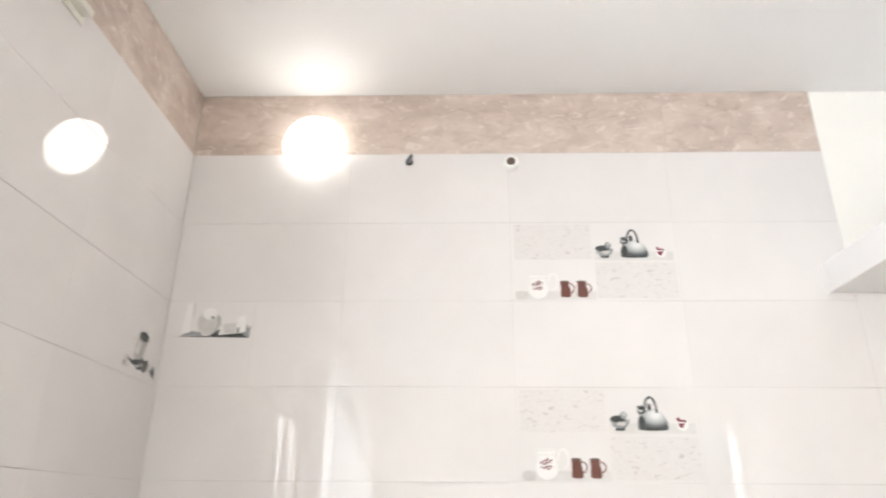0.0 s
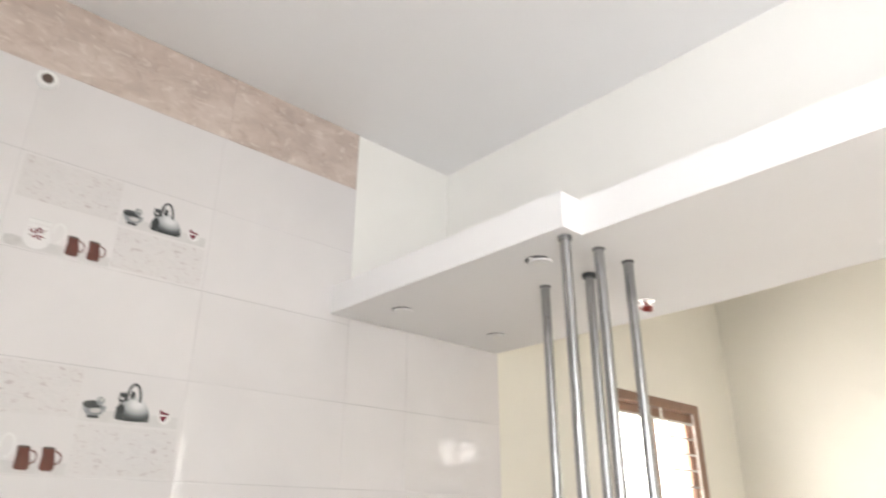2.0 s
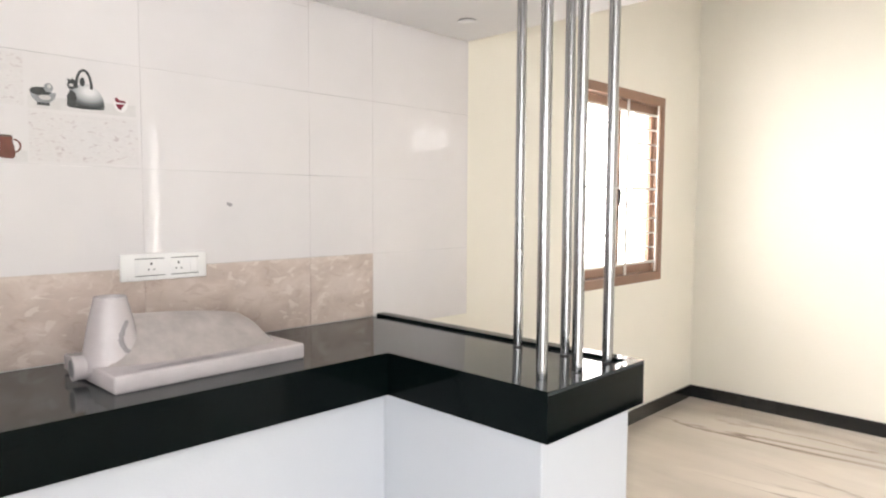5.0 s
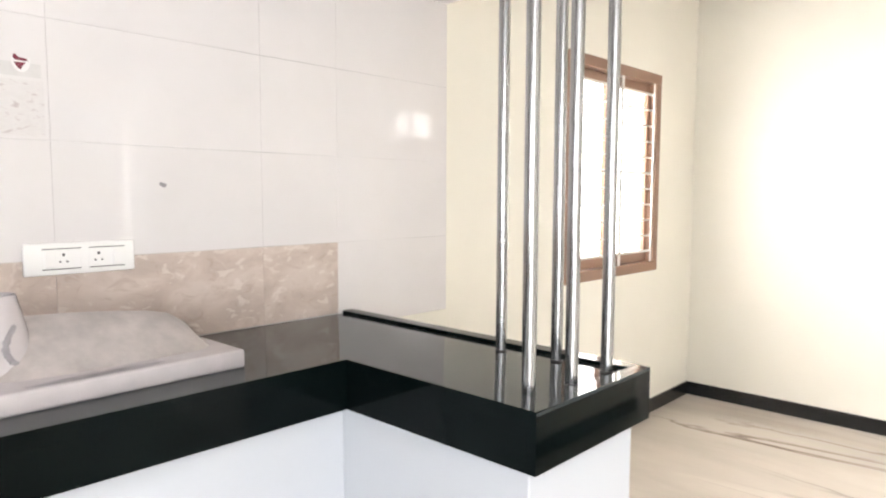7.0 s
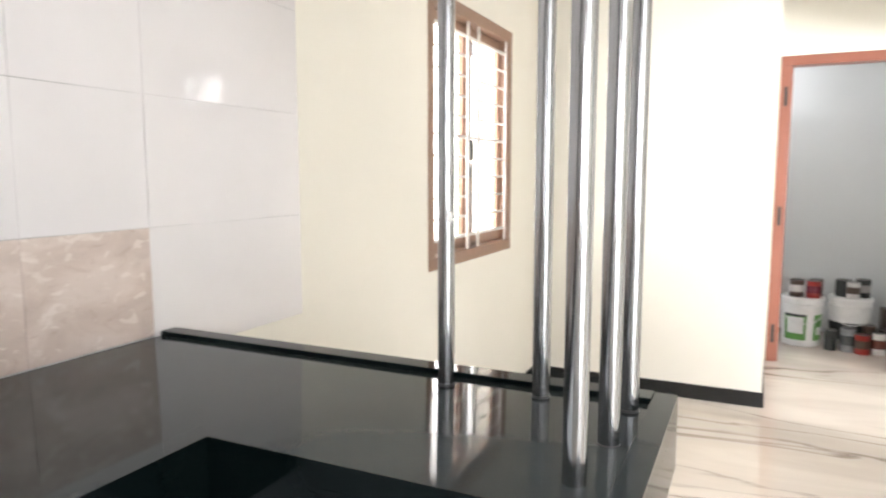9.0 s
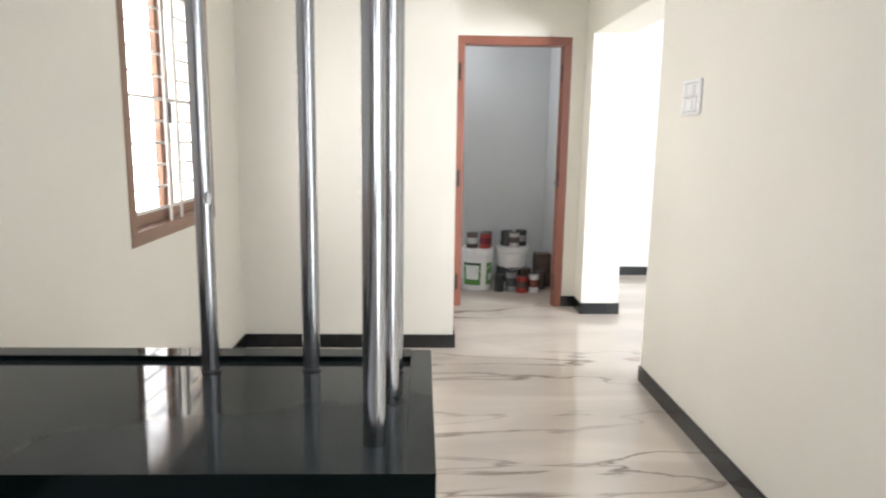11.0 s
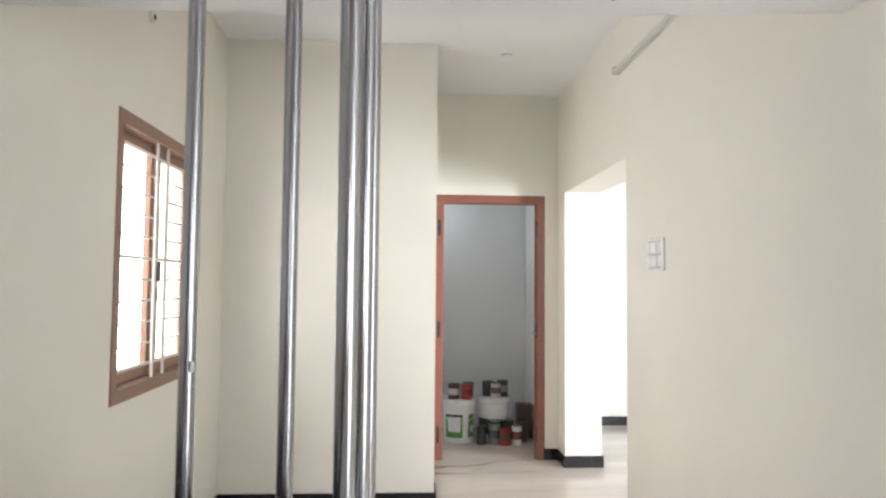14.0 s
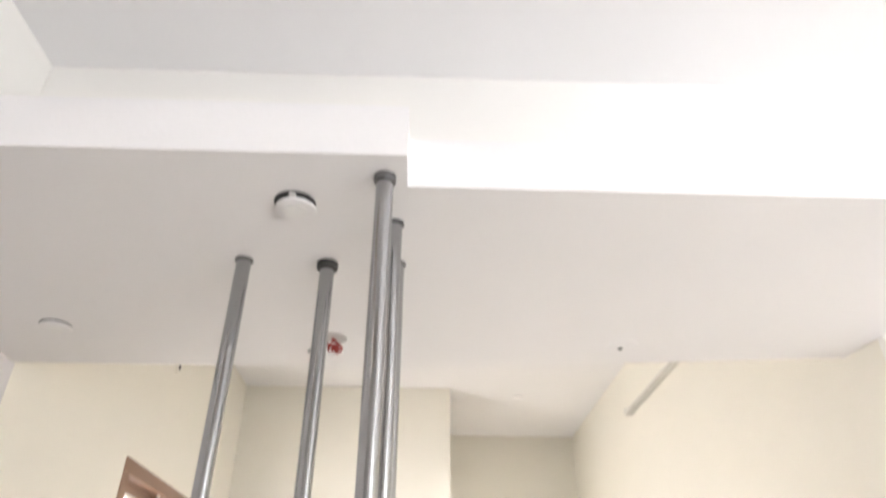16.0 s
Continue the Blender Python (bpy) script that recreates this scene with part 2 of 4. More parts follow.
PAIL = mat("white_pail_plastic", (0.78, 0.78, 0.77), 0.32, vary=0.10, scale=14)
GREEN = mat("green_label", (0.09, 0.28, 0.05), 0.35, vary=0.15, scale=12)
TINMETAL = mat("dull_tin", (0.30, 0.29, 0.28), 0.4, metal=0.6, vary=0.2, scale=14)
WOOD = mat("rough_brown_plank", (0.17, 0.12, 0.08), 0.8, vary=0.4, scale=14, bump=0.4, bump_scale=60)
CONCRETE = mat("outdoor_concrete", (0.34, 0.33, 0.31), 0.9, vary=0.15, scale=0.7, bump=0.3, bump_scale=40)


# ---- helpers for meshes ----
def obj(name, bm, material, parent=None, label="", kind="", category="", group=""):
    me = bpy.data.meshes.new(name)
    bm.to_mesh(me)
    bm.free()
    me.materials.append(material)
    ob = new(name, me)
    ob.parent = parent
    return tagged(ob, label, category, group, kind)


def part(name, bm, material, parent, label=""):
    return obj(name, bm, material, parent, label)


def empty(name, at, label="", category="", group=""):
    ob = new(name)
    ob.empty_display_size = 0.05
    ob.location = at
    return tagged(ob, label, category, group)


def add_box(bm, x0, x1, y0, y1, z0, z1, bevel=0.0, segs=2):
    m = Matrix.Translation(((x0 + x1) / 2, (y0 + y1) / 2, (z0 + z1) / 2)) @ Matrix.Diagonal((x1 - x0, y1 - y0, z1 - z0, 1))
    r = bmesh.ops.create_cube(bm, size=1, matrix=m)
    if bevel:
        es = list({e for v in r["verts"] for e in v.link_edges})
        bmesh.ops.bevel(bm, geom=es, offset=bevel, segments=segs, profile=0.5, affect="EDGES")
    return bm


def box(x0, x1, y0, y1, z0, z1, bevel=0.0, segs=2):
    return add_box(bmesh.new(), x0, x1, y0, y1, z0, z1, bevel, segs)


def add_tube(bm, p, q, r0, r1=None, segs=24, caps=True):
    p, q = Vector(p), Vector(q)
    d = q - p
    m = Matrix.Translation((p + q) / 2) @ d.to_track_quat("Z", "Y").to_matrix().to_4x4()
    bmesh.ops.create_cone(bm, cap_ends=caps, segments=segs, radius1=r0, radius2=r0 if r1 is None else r1, depth=d.length, matrix=m)
    return bm


def tube(p, q, r0, r1=None, segs=24, caps=True):
    bm = add_tube(bmesh.new(), p, q, r0, r1, segs, caps)
    smooth(bm)
    return bm


def smooth(bm, angle=40):
    for fa in bm.faces:
        fa.smooth = True
    for e in bm.edges:
        if len(e.link_faces) == 2 and e.calc_face_angle(0) > radians(angle):
            e.smooth = False


def lathe(profile, at, segs=40, axis="Z"):
    """A turned body from (radius, height) pairs."""
    bm = bmesh.new()
    rings = []
    for r, h in profile:
        rings.append([bm.verts.new((r * math.cos(a), r * math.sin(a), h)) for a in (2 * math.pi * i / segs for i in range(segs))])
    for a, b in zip(rings, rings[1:]):
        for i in range(segs):
            bm.faces.new((a[i], a[(i + 1) % segs], b[(i + 1) % segs], b[i]))
    bm.faces.new(rings[0][::-1])
    bm.faces.new(rings[-1])
    if axis == "-Y":
        bmesh.ops.rotate(bm, verts=bm.verts, matrix=Matrix.Rotation(radians(90), 3, "X"))
    if axis == "-Z":
        bmesh.ops.rotate(bm, verts=bm.verts, matrix=Matrix.Rotation(radians(180), 3, "X"))
    bmesh.ops.translate(bm, verts=bm.verts, vec=at)
    bmesh.ops.recalc_face_normals(bm, faces=bm.faces)
    smooth(bm)
    return bm


def wall(name, axis, c0, c1, a0, a1, z0, z1, material, openings=(), label=""):
    """A wall of thickness c0..c1 along the other axis from a0 to a1, with (from, to, bottom, top) openings cut through."""
    bm = bmesh.new()
    cuts = sorted({a0, a1, *(v for o in openings for v in o[:2])})
    for u, v in zip(cuts, cuts[1:]):
        spans = [(z0, z1)]
        for o in openings:
            if o[0] <= u and v <= o[1]:
                spans = [s for b, t in spans for s in ((b, min(t, o[2])), (max(b, o[3]), t)) if s[1] - s[0] > 1e-4]
        for b, t in spans:
            if axis == "y":
                add_box(bm, u, v, c0, c1, b, t)
            else:
                add_box(bm, c0, c1, u, v, b, t)
    bmesh.ops.remove_doubles(bm, verts=bm.verts, dist=1e-5)
    return obj(name, bm, material, label=label, kind="structure")


# ---- main levels ----
N = 5.080        # kitchen and dining north wall
TF = 5.072       # face of the north tiles
W = 0.869        # kitchen west wall behind the tiles
E = 6.405        # dining east wall
S0, S1 = 2.48, 2.758
R = 7.466        # recess end wall with the store door
CE = 2.875       # ceiling
LOW = 2.066      # underside of the dropped slab
TOP = 0.922      # counter top
FAS = 0.808      # lower edge of the counter fascia

# ---- structure ----
obj("ground", box(-60, 60, -60, 60, -0.5, -0.32), CONCRETE, label="grey concrete ground around the house", kind="structure")
obj("floor", box(0.60, 9.0, -4.2, 5.3, -0.12, 0.0), FLOOR, label="polished beige marble floor with brown veins", kind="structure")
obj("ceiling", box(0.60, 9.0, -4.2, 5.3, CE, CE + 0.14), CEIL, label="white painted ceiling", kind="structure")
wall_n = wall("wall_north", "y", N, 5.30, 0.60, 3.72, 0, CE, WHITE, (), "white painted kitchen wall, mostly tiled")
wall("wall_north_dining", "y", N, 5.30, 3.72, 6.65, 0, CE, CREAM, [(4.89, 5.90, 0.88, 2.04)], "cream painted dining wall with a window")
wall_w = wall("wall_west", "x", 0.62, W, -1.2, N, 0, CE, WHITE, [(2.75, 3.55, 0.95, 2.0), (-0.70, 2.20, 0.05, 2.6)], "white wall tiled beside the kitchen")
wall("wall_east", "x", E, 6.62, 3.774, N, 0, CE, CREAM, (), "plain cream painted wall")
wall("wall_recess_north", "y", 3.774, 3.97, 6.62, R, 0, CE, CREAM, (), "cream painted recess wall")
wall("wall_recess_end", "x", R, 7.60, S1, 3.774, 0, CE, CREAM, [(2.875, 3.725, 0, 2.055)], "cream wall over the store door")
wall("wall_south_end", "y", S0, S1, 3.845, 3.87, 0, CE, WHITE, (), "bluish white painted end of the wall")
wall("wall_south", "y", S0, S1, 3.87, R + 0.13, 0, CE, CREAM, [(5.84, 7.238, 0, 2.063)], "cream wall with a tall opening to the hall")
wall("wall_store_back", "x", 8.62, 8.90, S1, 4.1, 0, CE, PALE, (), "pale grey store room wall")
wall("wall_store_south", "y", S0, S1 + 0.05, 7.60, 8.62, 0, CE, PALE, (), "pale grey store room wall")
# The high opening is added out of view, only to admit the store lamp.
wall("wall_store_north", "y", 3.90, 4.1, 7.60, 8.62, 0, CE, PALE, [(7.88, 8.42, 1.92, 2.38)], "pale grey store room wall")
wall("wall_hall_east", "x", 8.71, 8.95, -4.0, S0, 0, CE, WHITE, [(-3.75, -2.70, 0.87, 2.14), (-0.60, 0.45, 2.02, 2.62)], "white hall wall beside the stair")
wall("wall_hall_south", "y", -1.10, -0.90, W, 6.97, 0, CE, CREAM, [(4.20, 5.10, 0.5, 2.3)], "cream hall wall")
wall("wall_stair_west", "x", 6.77, 6.97, -4.0, -1.10, 0, CE, WHITE, (), "white wall beside the stair")
wall("wall_stair_south", "y", -4.2, -4.0, 6.77, 8.95, 0, CE, WHITE, (), "white wall behind the stair")
obj("half_wall", box(3.847, 4.03, 0.9, S0, 0, 0.79, 0.004), WHITE, label="low white parapet wall beside the hall", kind="structure")

# dropped slab, ledge and beam over the counter
obj("ledge", box(3.114, 4.02, 4.0, TF - 0.001, LOW, 2.172), CEIL, label="white painted slab ledge over the counter", kind="structure")
bm = box(3.196, 4.02, 2.2, 4.0, LOW, 2.172)
bmesh.ops.subdivide_edges(bm, edges=bm.edges, cuts=7, use_grid_fill=True)
for v in bm.verts:
    v.co.z += 0.052 * max(0, min(1, (v.co.x - 3.196) / 0.824)) * max(0, (4.0 - v.co.y) / 1.24)
smooth(bm, 30)
obj("ledge", bm, CEIL, label="white painted slab ledge with an uneven underside", kind="structure")
obj("beam", box(3.715, 4.018, 2.66, N, 2.174, CE, 0.003), WHITE, label="white painted beam on the ledge", kind="structure")


# black skirting, each straight run one piece
def skirting(x0, x1, y0, y1):
    obj("baseboard", box(x0, x1, y0, y1, 0, 0.086, 0.003), SKIRT, label="black granite skirting", kind="structure")


K = 0.014
skirting(3.62, E - K, N - K, N)
skirting(E - K, E, 3.774 - K, N)
skirting(E, R - K, 3.774 - K, 3.774)
skirting(R - K, R, S1 + K, 2.872)
skirting(7.238, R, S1, S1 + K)
skirting(7.238 - K, 7.238, S0 - K, S1 + K)
skirting(3.86, 5.84, S1, S1 + K)
skirting(8.71 - K, 8.71, -0.3, S0 - K)
skirting(7.238, 8.71 - K, S0 - K, S0)


# ---- windows and door ----
def window(name, axis, c, out, a0, a1, z0, z1, label, bars=11, pane_glass=GLASS, pane_label="clear glass pane"):
    """A brown framed window in a wall face at c, with two sashes and a white iron grille. out: +1 or -1, the way outdoors."""
    root = empty(name, (0, 0, 0), label)
    tagged(root, kind="structure")

    def bx(u0, u1, d0, d1, b, t, bev=0.003):
        d0, d1 = sorted((c + out * d0, c + out * d1))
        return box(u0, u1, d0, d1, b, t, bev) if axis == "y" else box(d0, d1, u0, u1, b, t, bev)

    fw, mid = 0.055, (a0 + a1) / 2 - 0.01
    part("frame_head", bx(a0, a1, -0.006, 0.075, z1 - fw, z1), FRAME_W, root)
    part("frame_sill", bx(a0, a1, -0.006, 0.075, z0, z0 + fw), FRAME_W, root)
    part("frame_jamb", bx(a0, a0 + fw, -0.005, 0.075, z0 + fw, z1 - fw), FRAME_W, root)
    part("frame_jamb", bx(a1 - fw, a1, -0.005, 0.075, z0 + fw, z1 - fw), FRAME_W, root)
    part("mullion", bx(mid - 0.014, mid + 0.014, 0.020, 0.075, z0 + fw, z1 - fw), FRAME_W, root)
    for u0, u1 in ((a0 + fw + 0.002, mid - 0.015), (mid + 0.015, a1 - fw - 0.002)):
        b, t, sw, rw = z0 + fw + 0.002, z1 - fw - 0.002, 0.026, 0.052
        sash = part("sash", bx(u0, u0 + sw, 0.042, 0.074, b, t), FRAME_W, root)
        part("stile", bx(u1 - sw, u1, 0.042, 0.074, b, t), FRAME_W, sash)
        part("rail", bx(u0 + sw, u1 - sw, 0.044, 0.073, b, b + rw), FRAME_W, sash)
        part("rail", bx(u0 + sw, u1 - sw, 0.044, 0.073, t - rw, t), FRAME_W, sash)
        pane = part("pane", bx(u0 + sw, u1 - sw, 0.062, 0.066, b + rw, t - rw, 0), pane_glass, sash, pane_label)
        pane.visible_shadow = False
    zm = (z0 + z1) / 2
    handle = part("handle", bx(mid - 0.010, mid + 0.010, 0.006, 0.022, zm - 0.10, zm - 0.01), DARK, root, "dark latch handle")
    part("handle_plate", bx(mid - 0.012, mid + 0.012, 0.0185, 0.0215, zm - 0.19, zm - 0.13), DARK, handle)
    # the grille: four flat uprights, three long bars and short ones between each pair
    g0, g1 = z0 + 0.045, z1 - 0.045
    ups = [a0 + 0.055, mid - 0.055, mid + 0.075, a1 - 0.055]
    for u in ups:
        part("grille_upright", bx(u - 0.011, u + 0.011, 0.006, 0.014, g0, g1, 0.001), IRON, root, "white iron grille bar")
    for i in range(bars):
        z = g0 + 0.075 + (g1 - g0 - 0.15) * i / (bars - 1)
        if i in (0, bars // 2, bars - 1):
            part("grille_bar", bx(ups[0] - 0.02, ups[3] + 0.02, 0.014, 0.020, z - 0.007, z + 0.007, 0.001), IRON, root, "white iron grille bar")
        else:
            for p, q in ((0, 1), (2, 3)):
                part("grille_bar", bx(ups[p], ups[q], 0.014, 0.019, z - 0.005, z + 0.005, 0.001), IRON, root, "white iron grille bar")
    return root


window("window_1", "y", N, 1, 4.89, 5.90, 0.88, 2.04, "brown framed window with a white iron grille")
window("window_2", "x", W, -1, 2.75, 3.55, 0.95, 2.0, "brown framed kitchen window with self-lit panes and white grille", 11, PANEGLOW, "pane glowing in place of daylight")
window("window_3", "x", 8.71, 1, -3.75, -2.70, 0.87, 2.14, "red-brown framed stair window with grille")
obj("backdrop", box(4.2, 6.6, 5.62, 5.64, 0.2, 2.7), SKYGLOW, label="bright daylight outside the dining window", kind="structure")
obj("backdrop", box(0.28, 0.30, -1.0, 2.15, -0.2, 2.8), HALLGLOW, label="bright daylight outside the hall door", kind="structure")
window("window_4", "x", 8.71, 1, -0.60, 0.45, 2.02, 2.62, "high red-brown framed hall window with grille", 5)
obj("backdrop", box(9.3, 9.32, -1.6, 1.2, 1.4, 3.4), OPENGLOW, label="bright daylight outside the high hall window", kind="structure")
obj("backdrop", box(9.3, 9.32, -4.2, -2.2, 0.3, 2.7), HALLGLOW, label="bright daylight outside the stair window", kind="structure")


def door_frame():
    root = empty("door_1", (R, 3.3, 0), "red-brown wooden door frame with black hinges, standing open")
    tagged(root, kind="structure")
    y0, y1, zt, f = 2.865, 3.737, 2.064, 0.062

    def p(name, bm, m, par=root, label=""):
        bmesh.ops.transform(bm, matrix=Matrix.Translation((-R, -3.3, 0)), verts=bm.verts)
        return part(name, bm, m, par, label)

    p("jamb", box(R - 0.012, R + 0.11, y0, y0 + f, 0, zt - f, 0.003), FRAME_D)
    p("jamb", box(R - 0.012, R + 0.11, y1 - f, y1, 0, zt - f, 0.003), FRAME_D)
    p("head", box(R - 0.013, R + 0.11, y0, y1, zt - f, zt, 0.003), FRAME_D)
    p("door_stop", box(R + 0.02, R + 0.05, y0 + f, y0 + f + 0.012, 0, zt - f, 0.002), FRAME_D)
    p("door_stop", box(R + 0.02, R + 0.05, y1 - f - 0.012, y1 - f, 0, zt - f, 0.002), FRAME_D)
    for z in (0.135, 0.945, 1.74):
        p("hinge", box(R - 0.004, R + 0.019, y0 + f - 0.002, y0 + f + 0.006, z, z + 0.125, 0.001), DARK, label="black steel hinge")
        p("hinge", box(R - 0.017, R - 0.010, y1 - f * 0.72, y1 - f * 0.40, z, z + 0.125, 0.001), DARK, label="black steel hinge")
    p("latch", tube((R + 0.0, y0 + f + 0.002, 0.98), (R + 0.0, y0 + f + 0.03, 0.98), 0.008), CHROME, label="small steel latch")


door_frame()

# ---- counter ----
CW, CX, CY = 3.090, 3.545, 3.980
counter = empty("counter", (CW, 4.5, 0), "L-shaped black granite kitchen counter on white walls", "counter")


def cpart(name, bm, m, parent=None, label=""):
    bmesh.ops.translate(bm, verts=bm.verts, vec=(-CW, -4.5, 0))
    return part(name, bm, m, parent or counter, label)


bm = bmesh.new()
x0, x1, x2, y0, y1, y2 = W + 0.01, CW, CX, CY - 0.02, 4.520, TF - 0.004
# two slabs that meet on a mitre and rise 1 cm towards their front edges
corner = [bm.verts.new((x, y, TOP + h)) for x, y, h in ((x0, y1, 0.010), (x1, y1, 0.010), (x1, y0, 0.010), (x2, y0, 0.0), (x2, y2, 0.0), (x0, y2, 0.0))]
slabs = [bm.faces.new([corner[i] for i in ring]) for ring in ((0, 1, 4, 5), (1, 2, 3, 4))]
ext = bmesh.ops.extrude_face_region(bm, geom=slabs)
for v in ext["geom"]:
    if isinstance(v, bmesh.types.BMVert):
        v.co.z = TOP - 0.025
bmesh.ops.recalc_face_normals(bm, faces=bm.faces)
# Upward faces take the dusty tone, sides the one darkened for dim reflections.
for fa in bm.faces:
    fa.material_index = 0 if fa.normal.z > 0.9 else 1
worktop = cpart("worktop", bm, GRANITE_TOP, label="dusty black granite top, polished edge darkened for its dim reflections")
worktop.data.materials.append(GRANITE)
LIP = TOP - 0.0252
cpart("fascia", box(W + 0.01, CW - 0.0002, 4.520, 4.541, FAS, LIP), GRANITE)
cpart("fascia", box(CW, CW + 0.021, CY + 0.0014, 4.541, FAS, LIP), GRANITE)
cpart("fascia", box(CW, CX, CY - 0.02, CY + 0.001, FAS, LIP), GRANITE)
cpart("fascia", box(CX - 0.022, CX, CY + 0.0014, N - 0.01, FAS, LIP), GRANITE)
# Near-black body paints in the worktop's dark reflection; the cap is dusty grey.
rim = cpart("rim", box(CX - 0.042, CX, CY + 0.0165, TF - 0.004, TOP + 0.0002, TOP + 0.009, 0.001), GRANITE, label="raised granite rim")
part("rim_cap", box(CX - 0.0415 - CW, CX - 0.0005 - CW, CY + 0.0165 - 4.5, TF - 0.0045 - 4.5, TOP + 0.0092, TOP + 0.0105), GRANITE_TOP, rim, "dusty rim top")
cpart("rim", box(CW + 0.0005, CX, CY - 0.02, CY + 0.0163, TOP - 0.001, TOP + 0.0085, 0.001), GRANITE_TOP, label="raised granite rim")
cpart("support_wall", box(W + 0.01, CW + 0.02, 4.56, N - 0.012, 0, FAS - 0.001), UNDER, label="bluish white plastered wall under the counter, toned down for shade")
cpart("support_wall", box(CW + 0.022, CX - 0.025, CY + 0.01, N - 0.012, 0, FAS - 0.001, 0.004), UNDER, label="bluish white plastered wall under the counter, toned down for shade")


# ---- steel poles between counter and ledge ----
def pole(x, y, r=0.0145):
    root = empty("steel_pole", (x, y, TOP), "polished stainless steel pole from counter to ledge", "pole", "poles on the counter")
    part("tube", tube((0, 0, 0), (0, 0, LOW - TOP), r, segs=32), CHROME, root)
    # Thin dark ring added to paint the dark reflection where the pole meets granite.
    part("foot_shade_ring", lathe([(r + 0.0003, 0), (r + 0.0009, 0.0), (r + 0.0008, 0.006), (r + 0.0003, 0.0065)], (0, 0, 0.0005), 32), DARK_RING, root, "dark ring for the reflection at the pole's foot")
    part("top_flange", lathe([(r + 0.0005, 0), (r + 0.0035, 0.002), (r + 0.0035, 0.006), (r + 0.0005, 0.006)], (0, 0, LOW - TOP - 0.0065), 32), GREY_DARK, root, "dark grey flange")
    return root


first = pole(3.451, 4.330)
for x, y in ((3.460, 4.164), (3.171, 4.037), (3.309, 4.025), (3.455, 4.023)):
    twin = copy_thing(first, Matrix.Translation((x, y, TOP)))
    wide = {3.460: (0.0215, DARK_RING), 3.171: (0.0185, GREY_DARK)}.get(x)
    if wide:
        part("top_collar", lathe([(0.0150, 0), (wide[0] - 0.001, 0.0), (wide[0], 0.002), (wide[0], 0.013), (0.0150, 0.013)], (0, 0, LOW - TOP - 0.0135), 32), wide[1], twin, "dark cover ring")
part("tape_spot", lathe([(0.004, 0), (0.010, 0.001), (0.007, 0.003)], (-0.012, -0.011, 0.293), 16, "-Y"), PLASTIC, first, "white tape scrap")


# ---- ceramic pan on the counter ----
def ceramic_pan():
    """A squat pan lying upside down: flat rim, humped trap, outlet cone and flush inlet."""
    root = empty("squat_pan", (2.632, 4.80, TOP + 0.006), "dusty white ceramic squat pan lying upside down on the counter", "toilet pan")
    root.rotation_euler = (0, 0, radians(1.5))
    bm = box(-0.256, 0.252, -0.168, 0.168, 0.001, 0.044, 0.007, 3)
    smooth(bm)
    part("rim", bm, CERAMIC, root)
    bm = bmesh.new()
    rows = []
    secs = [(-0.245, 0.004, 0.060), (-0.225, 0.070, 0.085), (-0.19, 0.104, 0.102), (-0.13, 0.108, 0.115), (-0.05, 0.104, 0.122),
            (0.04, 0.096, 0.124), (0.12, 0.086, 0.122), (0.165, 0.076, 0.118), (0.195, 0.056, 0.108), (0.212, 0.028, 0.096), (0.222, 0.003, 0.085)]
    for x, h, w in secs:
        ring = []
        for i in range(25):
            t = 1 - 2 * i / 24
            ring.append(bm.verts.new((x, 0.012 + w * t, 0.040 + h * (1 - abs(t - 0.22 * (1 - t * t)) ** 1.9))))
        rows.append(ring)
    for a, b in zip(rows, rows[1:]):
        for i in range(24):
            bm.faces.new((a[i], a[i + 1], b[i + 1], b[i]))
    bm.faces.new(rows[0])
    bm.faces.new(rows[-1][::-1])
    bmesh.ops.recalc_face_normals(bm, faces=bm.faces)
    smooth(bm, 60)
    part("trap", bm, DUSTY, root, "dust-covered hump")
    cone = part("outlet", lathe([(0.071, 0.03), (0.064, 0.075), (0.052, 0.14), (0.039, 0.192), (0.0375, 0.200), (0.0365, 0.203), (0.033, 0.203), (0.030, 0.19), (0.036, 0.12)], (-0.198, 0.0, 0), 48), CERAMIC, root)
    part("outlet_opening", lathe([(0.031, 0), (0.031, 0.002)], (-0.198, 0.0, 0.189), 32), DARK, cone, "dark opening")
    p, q = Vector((-0.20, 0.000, 0.040)), Vector((-0.282, 0.006, 0.038))
    inlet = part("inlet", tube(p, q, 0.031, 0.029), CERAMIC, root)
    d = (q - p).normalized()
    bm = bmesh.new()
    add_tube(bm, q - d * 0.001, q + d * 0.006, 0.031, 0.030)
    smooth(bm)
    part("inlet_lip", bm, CERAMIC, inlet)
    part("inlet_opening", tube(q + d * 0.006, q + d * 0.007, 0.021), INK_MID, inlet, "dark opening")
    # a hook-shaped smear running down the cone
    bm = bmesh.new()
    for i in range(15):
        f = i / 14
        z = 0.142 - 0.072 * min(1, f * 1.25)
        a = -1.22 - 0.34 * math.sin(math.pi * min(1, f * 1.15)) + 0.55 * max(0, f - 0.72)
        r = 0.0645 - max(0, z - 0.075) * 0.185
        w = 0.0065 + 0.003 * noise.noise(Vector((i * 0.9, 0, 0)))
        blob = bmesh.ops.create_icosphere(bm, subdivisions=2, radius=1)["verts"]
        for v in blob:
            v.co *= 1 + 0.3 * noise.noise(v.co * 2.2 + Vector((i, 0, 0)))
        bmesh.ops.transform(bm, verts=blob, matrix=Matrix.Translation((-0.198 + r * math.cos(a), r * math.sin(a), z)) @ Matrix.Rotation(a, 4, "Z") @ Matrix.Diagonal((0.0016, w, 0.0065, 1)))
    smooth(bm, 80)
    part("cement_stain", bm, STAIN, root, "dried grey cement smear")
    bm = bmesh.new()
